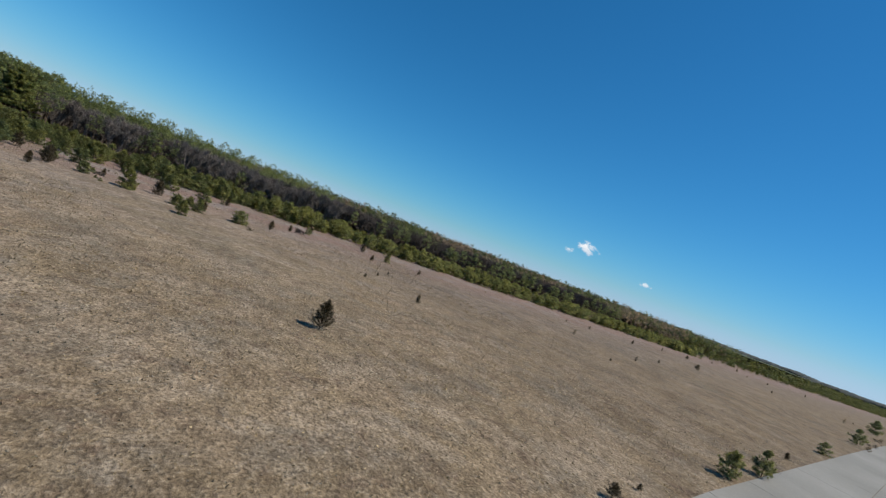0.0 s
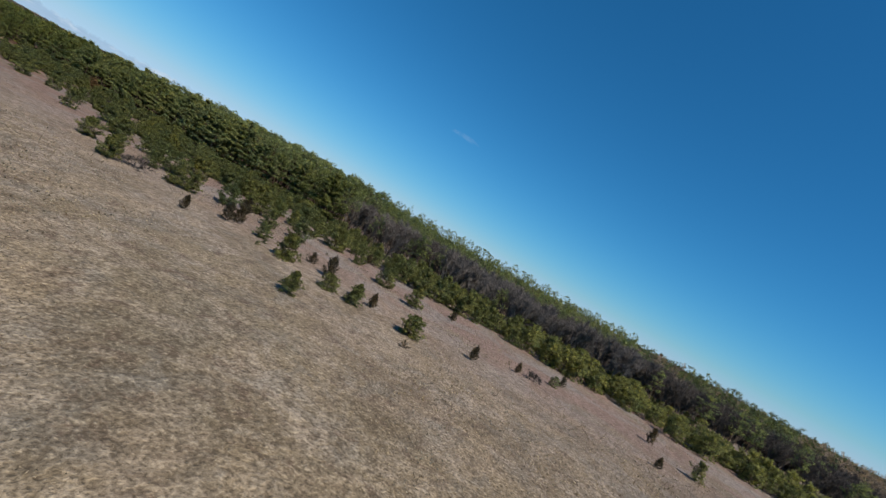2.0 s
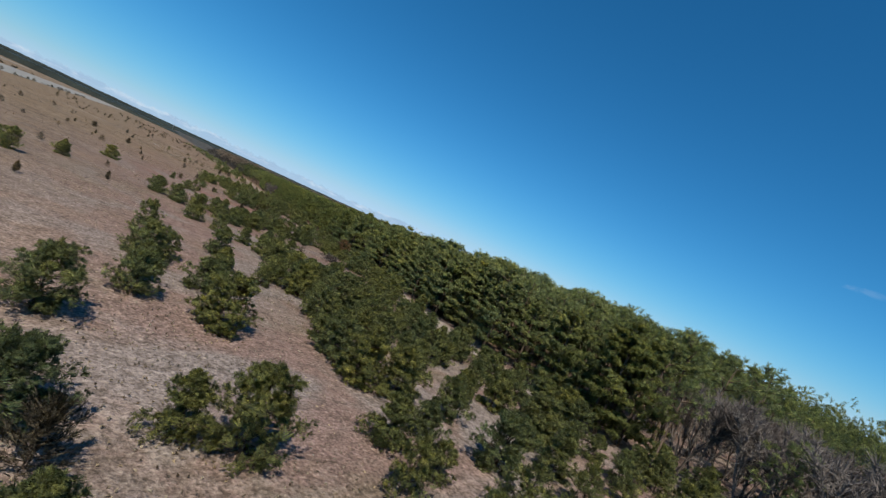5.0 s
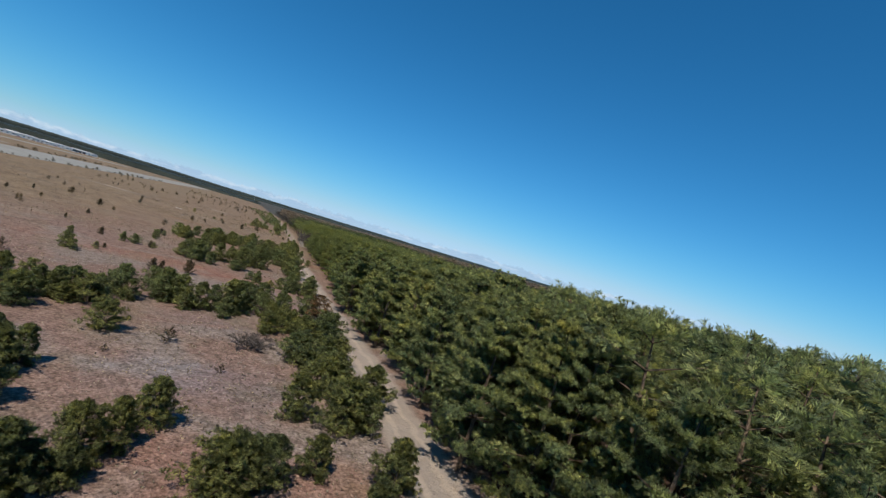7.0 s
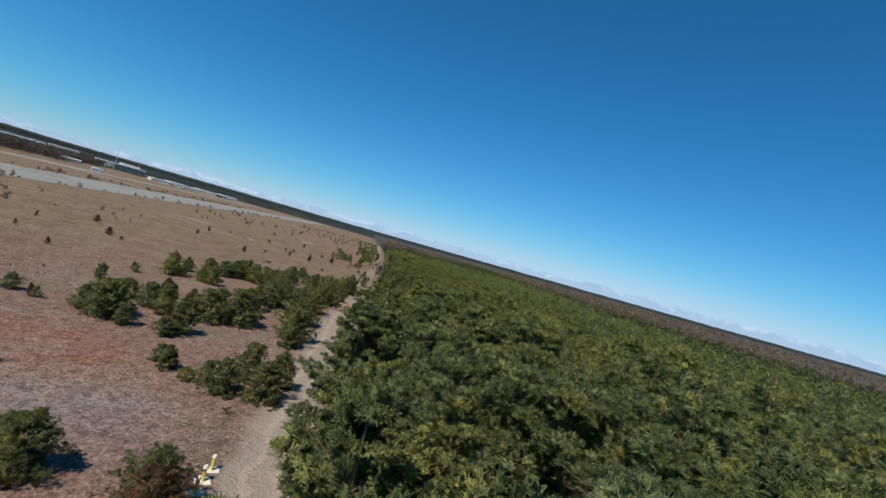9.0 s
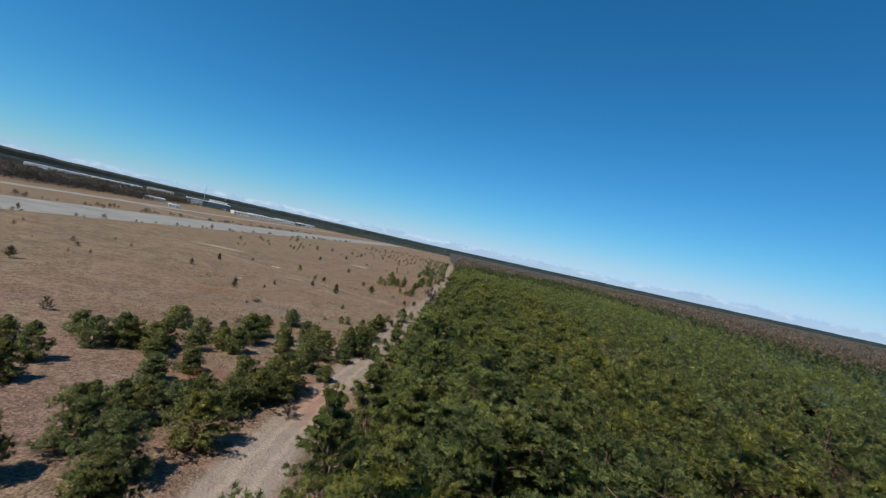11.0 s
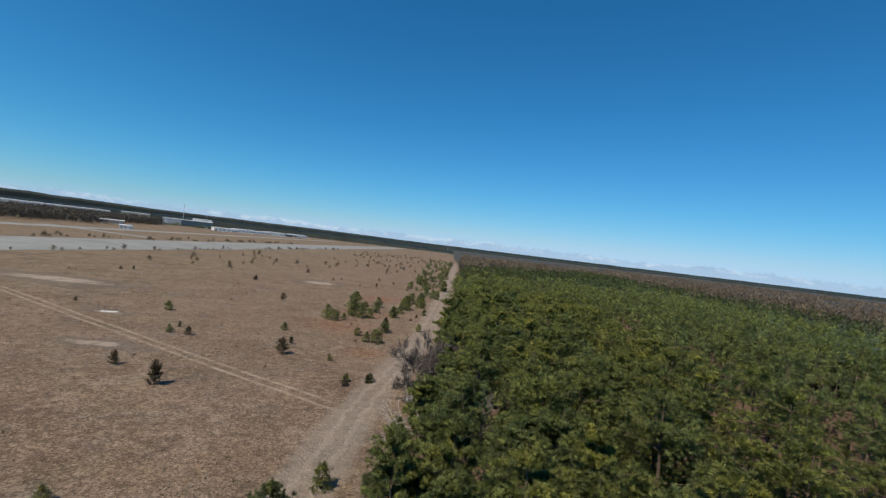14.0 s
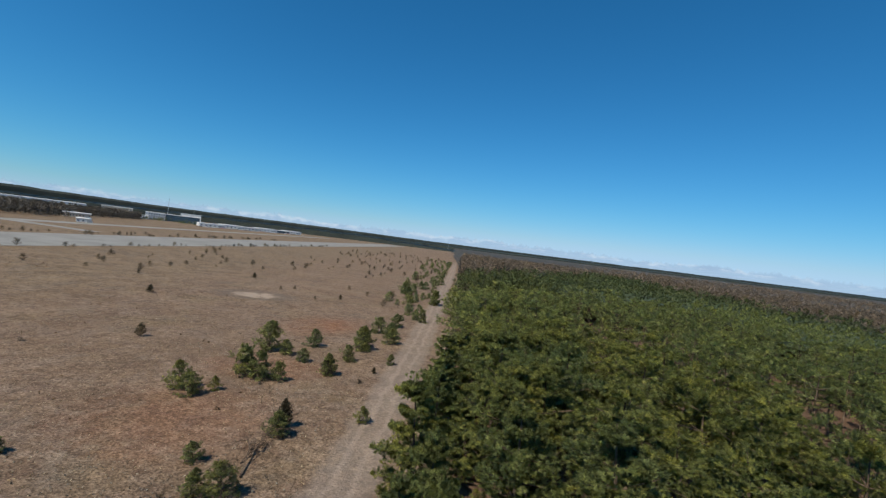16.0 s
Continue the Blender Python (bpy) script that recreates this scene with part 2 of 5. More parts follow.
def ground_material():
    n = Nodes("dry_grassland", 0.95, 0.1)
    p = n.position()
    xyz = n.node("ShaderNodeSeparateXYZ")
    n.link(p, xyz.inputs[0])
    X, Y = xyz.outputs[0], xyz.outputs[1]
    straw, dun, grey, red, moss = (0.296, 0.224, 0.147), (0.160, 0.119, 0.078), (0.172, 0.148, 0.120), (0.246, 0.144, 0.118), (0.175, 0.146, 0.088)
    big, mid, fine, grain = n.noise(p, 0.018, 4), n.noise(p, 0.11, 5, 0.6, 0.6), n.noise(p, 0.9, 5, 0.65), n.noise(p, 4.5, 4, 0.7)
    c = n.mix(n.ramp(mid, (0.40, 0.0), (0.67, 1.0)), straw, dun)
    c = n.mix(n.math("MULTIPLY", n.ramp(n.noise(p, 0.045, 5, 0.6, 1.2), (0.52, 0.0), (0.66, 1.0)), 0.75), c, grey)
    c = n.mix(n.math("MULTIPLY", n.ramp(n.noise(p, 0.085, 5, 0.65, 1.0), (0.50, 0.0), (0.64, 1.0)), 0.55), c, (0.350, 0.268, 0.196))
    c = n.mix(n.math("MULTIPLY", n.ramp(big, (0.55, 0.0), (0.7, 1.0)), 0.35), c, moss)
    # dark dead weeds, bleached tufts and lichen-grey ground in ragged drifts
    c = n.mix(n.ramp(n.noise(p, 0.16, 6, 0.72, 1.0), (0.49, 0.0), (0.63, 0.75)), c, (0.37, 0.30, 0.232))
    c = n.mix(n.ramp(n.noise(p, 0.24, 6, 0.7, 0.6), (0.50, 0.0), (0.62, 0.5)), c, (0.205, 0.186, 0.162))
    c = n.mix(n.ramp(n.noise(p, 0.37, 6, 0.74, 0.9), (0.53, 0.0), (0.64, 0.75)), c, (0.125, 0.084, 0.062))
    # rust-red broom grass between the young pines
    near_wood = n.math("MULTIPLY", n.math("SUBTRACT", 1.0, n.band(X, 95.0, 128.0)), n.math("MULTIPLY_ADD", n.band(Y, 150.0, 230.0), 0.65, 0.35))
    rust = n.math("MULTIPLY", n.ramp(n.noise(p, 0.075, 5, 0.62, 0.8), (0.34, 0.0), (0.50, 1.0)), near_wood)
    c = n.mix(n.math("MULTIPLY", rust, 0.78), c, n.mix(fine, red, (0.34, 0.226, 0.188)))
    ash = n.math("MULTIPLY", n.ramp(n.noise(p, 0.085, 4, 0.55, 0.5), (0.48, 0.0), (0.60, 0.8)), n.math("MULTIPLY", near_wood, n.math("MULTIPLY_ADD", n.band(Y, 120.0, 180.0), 0.8, 0.2)))
    c = n.mix(ash, c, n.mix(fine, (0.25, 0.215, 0.185), (0.34, 0.30, 0.262)))
    c = n.mix(n.ramp(fine, (0.34, 0.95), (0.52, 0.0)), c, n.mix(0.62, c, (0.085, 0.064, 0.045)))
    c = n.mix(n.ramp(fine, (0.54, 0.0), (0.68, 0.45)), c, n.mix(0.5, c, (0.48, 0.40, 0.31)))
    c = n.mix(n.ramp(grain, (0.36, 1.0), (0.52, 0.0)), c, n.mix(0.75, c, (0.06, 0.045, 0.03)))
    c = n.mix(n.ramp(grain, (0.54, 0.0), (0.72, 0.6)), c, (0.50, 0.41, 0.30))
    cells = n.node("ShaderNodeTexVoronoi", Scale=2.3, Randomness=1.0)
    warp = n.node("ShaderNodeVectorMath")
    nz = n.node("ShaderNodeTexNoise", Scale=1.7, Detail=3.0)
    n.link(p, nz.inputs["Vector"])
    n.link(p, warp.inputs[0])
    n.link(nz.outputs["Color"], warp.inputs[1])
    n.link(warp.outputs[0], cells.inputs["Vector"])
    gaps = n.ramp(cells.outputs["Distance"], (0.30, 0.0), (0.66, 0.5))
    c = n.mix(gaps, c, n.mix(0.6, c, (0.06, 0.045, 0.032)))
    # paler, shorter grass towards the runway's southern end
    south = n.band(Y, 10.0, 110.0)
    c = n.mix(1.0, c, n.mix(south, (0.905, 0.84, 0.78), (1.0, 0.985, 0.95)), "MULTIPLY")
    c = n.mix(n.math("MULTIPLY", n.band(Y, 130.0, 220.0), n.math("SUBTRACT", 1.0, n.band(X, 50.0, 105.0))), c, n.mix(1.0, c, (0.99, 1.01, 1.12), "MULTIPLY"))
    c = n.mix(n.math("MULTIPLY", n.band(Y, 5.0, 60.0), n.math("SUBTRACT", 1.0, n.band(X, 40.0, 80.0))), c, n.mix(1.0, c, (1.05, 1.05, 1.05), "MULTIPLY"))
    c = n.mix(n.math("MULTIPLY", south, n.band(X, 105.0, 135.0)), c, n.mix(1.0, c, n.mix(n.band(Y, -80.0, -25.0), (1.15, 1.15, 1.13), (0.92, 0.92, 0.92)), "MULTIPLY"))
    # the sandy track along the wood
    cu = n.t.nodes.new("ShaderNodeFloatCurve")
    pts = cu.mapping.curves[0].points
    span = TRACK_Y[1] - TRACK_Y[0]
    for i, (y, x) in enumerate(TRACK_PTS):
        q = ((y - TRACK_Y[0]) / span, (x - 160.0) / 50.0)
        if i == 0:
            pts[0].location = q
        elif i == len(TRACK_PTS) - 1:
            pts[-1].location = q
        else:
            pts.new(*q)
    for q in pts:
        q.handle_type = "AUTO_CLAMPED"
    cu.mapping.update()
    n.link(n.math("DIVIDE", n.math("SUBTRACT", Y, TRACK_Y[0]), span), cu.inputs["Value"])
    line = n.math("MULTIPLY_ADD", cu.outputs[0], 50.0, 160.0)
    off = n.math("ADD", n.math("SUBTRACT", X, line), n.math("MULTIPLY_ADD", n.noise(p, 0.25, 4), 2.4, -1.2))
    d = n.math("ABSOLUTE", off)
    sand = n.mix(n.noise(p, 0.7, 5), (0.262, 0.222, 0.190), (0.355, 0.307, 0.268))
    along = n.math("MULTIPLY", n.math("SUBTRACT", 1.0, n.band(Y, 8.0, 30.0)), n.band(Y, 700.0, 900.0))
    c = n.mix(n.math("MULTIPLY", n.math("MULTIPLY", n.band(d, 1.9, 3.3), along), n.math("MULTIPLY_ADD", n.band(Y, 150.0, 240.0), 0.42, 0.33)), c, sand)
    rut = n.band(n.math("ABSOLUTE", n.math("SUBTRACT", d, 0.9)), 0.15, 0.45)
    c = n.mix(n.math("MULTIPLY", n.math("MULTIPLY", rut, along), n.math("MULTIPLY_ADD", n.band(Y, 150.0, 240.0), 0.14, 0.18)), c, (0.47, 0.38, 0.30))
    # two wheel ruts that cross the meadow
    u = n.math("ADD", n.math("MULTIPLY", n.math("SUBTRACT", X, 147.8), 0.47), n.math("MULTIPLY", n.math("SUBTRACT", Y, 287.6), 0.883))
    u = n.math("ADD", u, n.math("MULTIPLY_ADD", n.noise(p, 0.06, 3), 1.2, -0.6))
    r2 = n.band(n.math("ABSOLUTE", n.math("SUBTRACT", n.math("ABSOLUTE", u), 0.85)), 0.12, 0.5)
    here = n.math("MULTIPLY", n.math("SUBTRACT", 1.0, n.band(X, 60.0, 110.0)), n.band(X, 174.0, 182.0))
    worn = n.ramp(n.noise(p, 0.5, 4), (0.35, 0.25), (0.6, 1.0))
    c = n.mix(n.math("MULTIPLY", n.math("MULTIPLY", n.math("MULTIPLY", r2, here), worn), 0.45), c, (0.46, 0.37, 0.27))
    # bare sandy scars
    for cx, cy, rx, ry in ((91, 335, 13, 5), (127, 305, 3, 1.2), (141, 398, 7, 5), (141, 284.6, 5, 1.4)):
        e = n.math("ADD", n.math("POWER", n.math("DIVIDE", n.math("SUBTRACT", X, cx), rx), 2.0), n.math("POWER", n.math("DIVIDE", n.math("SUBTRACT", Y, cy), ry), 2.0))
        e = n.math("ADD", e, n.math("MULTIPLY_ADD", n.noise(p, 0.3, 5, 0.65), 3.6, -1.6))
        c = n.mix(n.math("MULTIPLY", n.band(e, 1.2, 4.5), 0.6), c, (0.13, 0.105, 0.085))
        c = n.mix(n.math("MULTIPLY", n.band(e, 0.3, 1.3), 0.55), c, (0.44, 0.345, 0.26))
    # bare rust-red soil between the bushes
    for cx, cy, rx, ry in ((169, 337, 8, 5), (166.5, 368, 6, 10), (167, 318, 8, 8), (177, 298, 4, 4), (137.5, 238, 8, 3), (161, 187, 6, 4), (178, 186, 5, 6)):
        e = n.math("ADD", n.math("POWER", n.math("DIVIDE", n.math("SUBTRACT", X, cx), rx), 2.0), n.math("POWER", n.math("DIVIDE", n.math("SUBTRACT", Y, cy), ry), 2.0))
        e = n.math("ADD", e, n.math("MULTIPLY_ADD", n.noise(p, 0.45, 6, 0.72), 4.4, -2.2))
        c = n.mix(n.math("MULTIPLY", n.band(e, 0.0, 2.0), 0.85), c, n.mix(1.0, c, (1.04, 0.87, 0.80), "MULTIPLY"))
    # grey, lichen-covered ground, and wider rusty swards
    torn = n.math("MULTIPLY_ADD", n.noise(p, 0.33, 6, 0.72), 4.4, -2.2)
    grey_tone, red_tone = (0.98, 1.05, 1.16), (1.05, 0.90, 0.85)
    for tone, depth, spots in ((grey_tone, 0.8, ((158, 75, 6, 5), (163, 117, 7, 5), (152, 76, 5, 4), (155, 96, 5, 4), (158, 231, 10, 4), (166, 205, 6, 5))), (red_tone, 0.8, ((153.8, 61, 4, 6), (150, 131, 11, 6), (157, 126, 7, 4), (138, 131, 14, 5), (164, 58, 3, 6), (175, 190, 3, 6), (172, 372, 5, 8)))):
        for cx, cy, rx, ry in spots:
            e = n.math("ADD", n.math("POWER", n.math("DIVIDE", n.math("SUBTRACT", X, cx), rx), 2.0), n.math("POWER", n.math("DIVIDE", n.math("SUBTRACT", Y, cy), ry), 2.0))
            c = n.mix(n.math("MULTIPLY", n.band(n.math("ADD", e, torn), 0.1, 1.9), depth), c, n.mix(1.0, c, tone, "MULTIPLY"))
    # needle litter under the wood
    litter = n.math("SUBTRACT", 1.0, n.band(off, 5.4, 7.4))
    inside = n.math("MULTIPLY", litter, n.math("SUBTRACT", 1.0, n.band(Y, 20.0, 60.0)))
    c = n.mix(n.math("MULTIPLY", inside, 0.85), c, n.mix(fine, (0.075, 0.045, 0.03), (0.14, 0.085, 0.055)))
    n.colour(c)
    lumps = n.math("SUBTRACT", n.math("ADD", n.math("MULTIPLY", fine, 0.35), n.math("MULTIPLY", grain, 0.25)), n.math("MULTIPLY", cells.outputs["Distance"], 0.08))
    n.bump(lumps, 1.0, 0.6)
    return n.m


GRASSLAND = ground_material()


def concrete_material():
    n = Nodes("weathered_runway_concrete", 0.85, 0.2)
    p = n.position()
    c = n.ramp(n.noise(p, 0.05, 5), (0.35, (0.185, 0.180, 0.165)), (0.65, (0.250, 0.244, 0.224)))
    c = n.mix(n.ramp(n.noise(p, 1.6, 5, 0.7), (0.3, 0.5), (0.55, 0.0)), c, (0.20, 0.185, 0.16))
    c = n.mix(n.ramp(n.noise(p, 7.0, 3), (0.6, 0.0), (0.8, 0.5)), c, (0.46, 0.44, 0.40))
    n.colour(c)
    n.bump(n.noise(p, 3.0, 4), 0.3, 0.02)
    return n.m


CONCRETE = concrete_material()
WHITE_WALL = plain("white_sheet_cladding", (0.62, 0.62, 0.60), (0.78, 0.78, 0.76), 0.05)
TAN_WALL = plain("tan_stucco", (0.42, 0.36, 0.28), (0.55, 0.48, 0.39), 0.05)
GREY_WALL = plain("grey_panel_cladding", (0.34, 0.36, 0.38), (0.48, 0.50, 0.52), 0.05)
BLUE_WALL = plain("blue_steel_cladding", (0.040, 0.075, 0.105), (0.065, 0.11, 0.15), 0.05, 0.4)
ROOF = plain("pale_membrane_roof", (0.50, 0.50, 0.49), (0.66, 0.66, 0.64), 0.06)
GLASS = plain("dark_window_glass", (0.03, 0.04, 0.05), (0.06, 0.075, 0.09), 0.3, 0.08)
STEEL = plain("galvanised_steel", (0.35, 0.36, 0.37), (0.50, 0.51, 0.52), 2.0, 0.45, 0.7)
YELLOW = plain("yellow_pipe_paint", (0.62, 0.50, 0.10), (0.72, 0.62, 0.18), 5.0, 0.45)
PALE = plain("pale_concrete_pad", (0.55, 0.52, 0.46), (0.68, 0.65, 0.58), 3.0, 0.85)
RUBBER = plain("tyre_rubber", (0.02, 0.02, 0.02), (0.04, 0.04, 0.04), 4.0)
PAINTS = [plain("white_car_paint", (0.65, 0.65, 0.66), (0.75, 0.75, 0.76), 0.5, 0.3), plain("silver_car_paint", (0.40, 0.41, 0.43), (0.48, 0.49, 0.51), 0.5, 0.3), plain("dark_car_paint", (0.03, 0.035, 0.05), (0.06, 0.065, 0.08), 0.5, 0.25), plain("red_car_paint", (0.32, 0.04, 0.03), (0.40, 0.06, 0.04), 0.5, 0.3)]
LITTER = plain("weathered_white_sheet", (0.60, 0.59, 0.55), (0.75, 0.74, 0.70), 2.0)
GRASS = foliage("dry_grass_blades", (0.13, 0.098, 0.068), (0.235, 0.182, 0.128), (0.34, 0.275, 0.20), 0.3, 0.8, 5.0, 0.0)


# ---- geometry helpers ----
def mesh_of(name, verts, faces, material, smooth=False):
    me = bpy.data.meshes.new(name)
    me.from_pydata(verts, [], faces)
    me.materials.append(material)
    if smooth:
        me.shade_smooth()
    return me


def tri_mesh(name, tri, material, facing=None):
    """A mesh of loose triangles from an array (n, 3, 3); facing: the way each one, or each of its corners, catches the light."""
    n = len(tri)
    if facing is not None:
        tri = np.array(tri)
        facing = np.array(facing)
        if facing.ndim == 2:
            facing = np.repeat(facing[:, None], 3, 1)
        flat = np.cross(tri[:, 1] - tri[:, 0], tri[:, 2] - tri[:, 0])
        back = (flat * facing.mean(1)).sum(1) < 0
        tri[back] = tri[back][:, ::-1]
        facing[back] = facing[back][:, ::-1]
    me = bpy.data.meshes.new(name)
    me.vertices.add(3 * n)
    me.vertices.foreach_set("co", np.asarray(tri, np.float32).reshape(-1))
    me.loops.add(3 * n)
    me.loops.foreach_set("vertex_index", np.arange(3 * n, dtype=np.int32))
    me.polygons.add(n)
    me.polygons.foreach_set("loop_start", np.arange(0, 3 * n, 3, dtype=np.int32))
    me.materials.append(material)
    me.uv_layers.new(name="UVMap").data.foreach_set("uv", np.tile(np.array([0, 1, 0.5, 0, 1, 1], np.float32), n))
    if facing is not None:
        soft = me.attributes.new("custom_normal", "FLOAT_VECTOR", "POINT")
        soft.data.foreach_set("vector", facing.astype(np.float32).reshape(-1))
    me.update(calc_edges=True)
    return me


def child(name, me, parent, label=""):
    ob = new(name, me)
    ob.parent = parent
    return tagged(ob, label)


def part(name, bm, material, parent, label=""):
    me = bpy.data.meshes.new(name)
    bm.to_mesh(me)
    bm.free()
    me.materials.append(material)
    return child(name, me, parent, label)


def unit(v):
    return v / np.maximum(np.linalg.norm(v, axis=-1, keepdims=True), 1e-9)


def outward(tri, centre, rise, rough, rng):
    """The way out of a crown for each of its needles, with some unevenness."""
    out = tri.mean(1) - centre
    out[:, 2] *= rise
    return unit(unit(out) + rng.normal(size=out.shape) * rough + np.array([0, 0, 0.25]))


def tufts(rng, centres, axes, radius, blades, width, spread=0.65):
    """Sprays of narrow needles or leaves, one spray for each centre."""
    k = len(centres)
    c = np.repeat(centres, blades, 0)
    d = unit(np.repeat(unit(axes), blades, 0) * 0.75 + rng.normal(size=(k * blades, 3)) * spread)
    r = np.repeat(np.broadcast_to(radius, (k,)), blades) * rng.uniform(0.65, 1.2, k * blades)
    side = unit(np.cross(d, rng.normal(size=d.shape))) * (np.repeat(np.broadcast_to(width, (k,)), blades) * 0.5)[:, None]
    c = c - d * (r * 0.15)[:, None]
    return np.stack([c - side, c + side, c + d * r[:, None]], 1)


def fans(rng, centres, axes, length, blades, broad=0.6, spread=0.6):
    """Sprays of broad fans of strands, narrow where they spring from the twig; corners: end, root, end."""
    k = len(centres) * blades
    d = unit(np.repeat(unit(axes), blades, 0) * 0.75 + rng.normal(size=(k, 3)) * spread)
    r = (length * rng.uniform(0.65, 1.2, k))[:, None]
    side = unit(np.cross(d, rng.normal(size=d.shape))) * r * (0.5 * broad)
    root = np.repeat(centres, blades, 0) - d * r * 0.25
    tip = root + d * r
    return np.stack([tip - side, root, tip + side], 1)


OCTA = [(a, b, c) for a in (0, 1) for b in (2, 3) for c in (4, 5)]
OCTA_POINTS = np.array([(1, 0, 0), (-1, 0, 0), (0, 1, 0), (0, -1, 0), (0, 0, 1), (0, 0, -1)], float)


def cores(rng, centres, ways, sizes, rough=0.25):
    """Small eight-sided hearts of boughs, under the sprays."""
    tri, face = [], []
    f = np.array(OCTA)
    for c, d, (a, b, h) in zip(centres, ways, sizes):
        d = unit(np.array(d))
        u = unit(np.cross((0, 0, 1.0), d) + 1e-6)
        w = np.cross(d, u)
        k = OCTA_POINTS * (1 + rng.uniform(-rough, rough, (6, 1)))
        v = c + np.outer(k[:, 0] * a, d) + np.outer(k[:, 1] * b, u) + np.outer(k[:, 2] * h, w)
        v[:, 2] = np.maximum(v[:, 2], 0.06)
        nv = unit(np.outer(k[:, 0], d) + np.outer(k[:, 1], u) + np.outer(k[:, 2], w) + (0, 0, 0.3))
        tri.append(v[f])
        face.append(nv[f])
    return np.concatenate(tri), np.concatenate(face)


def rods(segs, sides=4):
    """Tapered rods: rows of (start, end, start radius, end radius)."""
    verts, faces = [], []
    for a, b, ra, rb in segs:
        a, b = np.array(a, float), np.array(b, float)
        d = unit(b - a)
        u = unit(np.cross(d, (0.3, 0.5, 0.81)))
        v = np.cross(d, u)
        base = len(verts)
        for q, r in ((a, ra), (b, rb)):
            for i in range(sides):
                w = 2 * math.pi * i / sides
                verts.append(tuple(q + (u * math.cos(w) + v * math.sin(w)) * r))
        for i in range(sides):
            j = (i + 1) % sides
            faces.append((base + i, base + j, base + sides + j, base + sides + i))
        faces.append(tuple(base + sides + i for i in range(sides)))
    return verts, faces


def box(bm, x0, x1, y0, y1, z0, z1):
    m = Matrix.Translation(((x0 + x1) / 2, (y0 + y1) / 2, (z0 + z1) / 2)) @ Matrix.Diagonal((x1 - x0, y1 - y0, z1 - z0, 1))
    return bmesh.ops.create_cube(bm, size=1.0, matrix=m)["verts"]


# ---- ground ----
def ground():
    xs = np.unique(np.concatenate([np.arange(-80, 260, 6.0), np.linspace(-4600, -80, 22), np.linspace(260, 4600, 22)]))
    ys = np.unique(np.concatenate([np.arange(-240, 480, 6.0), np.linspace(-4600, -240, 22), np.linspace(480, 4900, 22)]))
    verts, faces = [], []
    for y in ys:
        for x in xs:
            z = 0.28 * noise.noise((x * 0.035, y * 0.035, 0.0)) + 0.12 * noise.noise((x * 0.13, y * 0.13, 3.0))
            fade = max(0.0, min(1.0, (x - 50.0) / 20.0)) if x > 0 else 0.0
            far = 1.0 if abs(x - 120) < 250 and abs(y - 100) < 500 else 0.0
            verts.append((x, y, z * fade * far))
    w = len(xs)
    for j in range(len(ys) - 1):
        for i in range(w - 1):
            faces.append((j * w + i, j * w + i + 1, (j + 1) * w + i + 1, (j + 1) * w + i))
    tagged(new("ground", mesh_of("ground", verts, faces, GRASSLAND, True)), "dry winter grassland with straw, rust and grey patches", "ground", kind="structure")


ground()


def runway_edge(y):
    return float(np.interp(y, (-700, -211, -112, -46, 0, 60, 200, 340, 450, 900, 1700), (58, 31, 23, 17.5, 11, 10, 19, 28, 31, 42, 58)))


def runway():
    base = tagged(new("runway"), "disused pale concrete runway with worn, weedy joints", "runway", kind="structure")
    rng = np.random.default_rng(5)
    cols = 8
    wide = 58.0 / cols
    bm = bmesh.new()
    y = -700.0
    while y < 1700.0:
        step = 12.0 if -160 < y < 420 else 60.0
        for i in range(cols):
            x1 = runway_edge(y) - i * wide - 0.03
            x0 = x1 - wide + 0.06
            vs = box(bm, x0, x1, y + 0.03, y + step - 0.03, -0.05, 0.05 + rng.uniform(0, 0.008))
            for v in vs:
                v.co.x += runway_edge(v.co.y) - runway_edge(y)
        y += step
    part("slab", bm, CONCRETE, base)
    # a second, narrow taxiway beyond it
    bm = bmesh.new()
    q = [bm.verts.new(c) for c in ((-46, 585, 0.03), (-150, 612, 0.03), (-156, 596, 0.03), (-46, 573, 0.03))]
    bm.faces.new(q)
    q = [bm.verts.new(c) for c in ((-120, 250, 0.035), (-142, 250, 0.035), (-142, 1500, 0.035), (-120, 1500, 0.035))]
    bm.faces.new(q[::-1])
    ex = bmesh.ops.extrude_face_region(bm, geom=bm.faces[:])
    for v in ex["geom"]:
        if isinstance(v, bmesh.types.BMVert):
            v.co.z += 0.02
    bmesh.ops.recalc_face_normals(bm, faces=bm.faces[:])
    me = bpy.data.meshes.new("taxiway")
    bm.to_mesh(me)
    bm.free()
    me.materials.append(CONCRETE)
    tagged(new("taxiway", me), "narrow pale concrete taxiway across the dry grass", "taxiway", kind="structure")


runway()


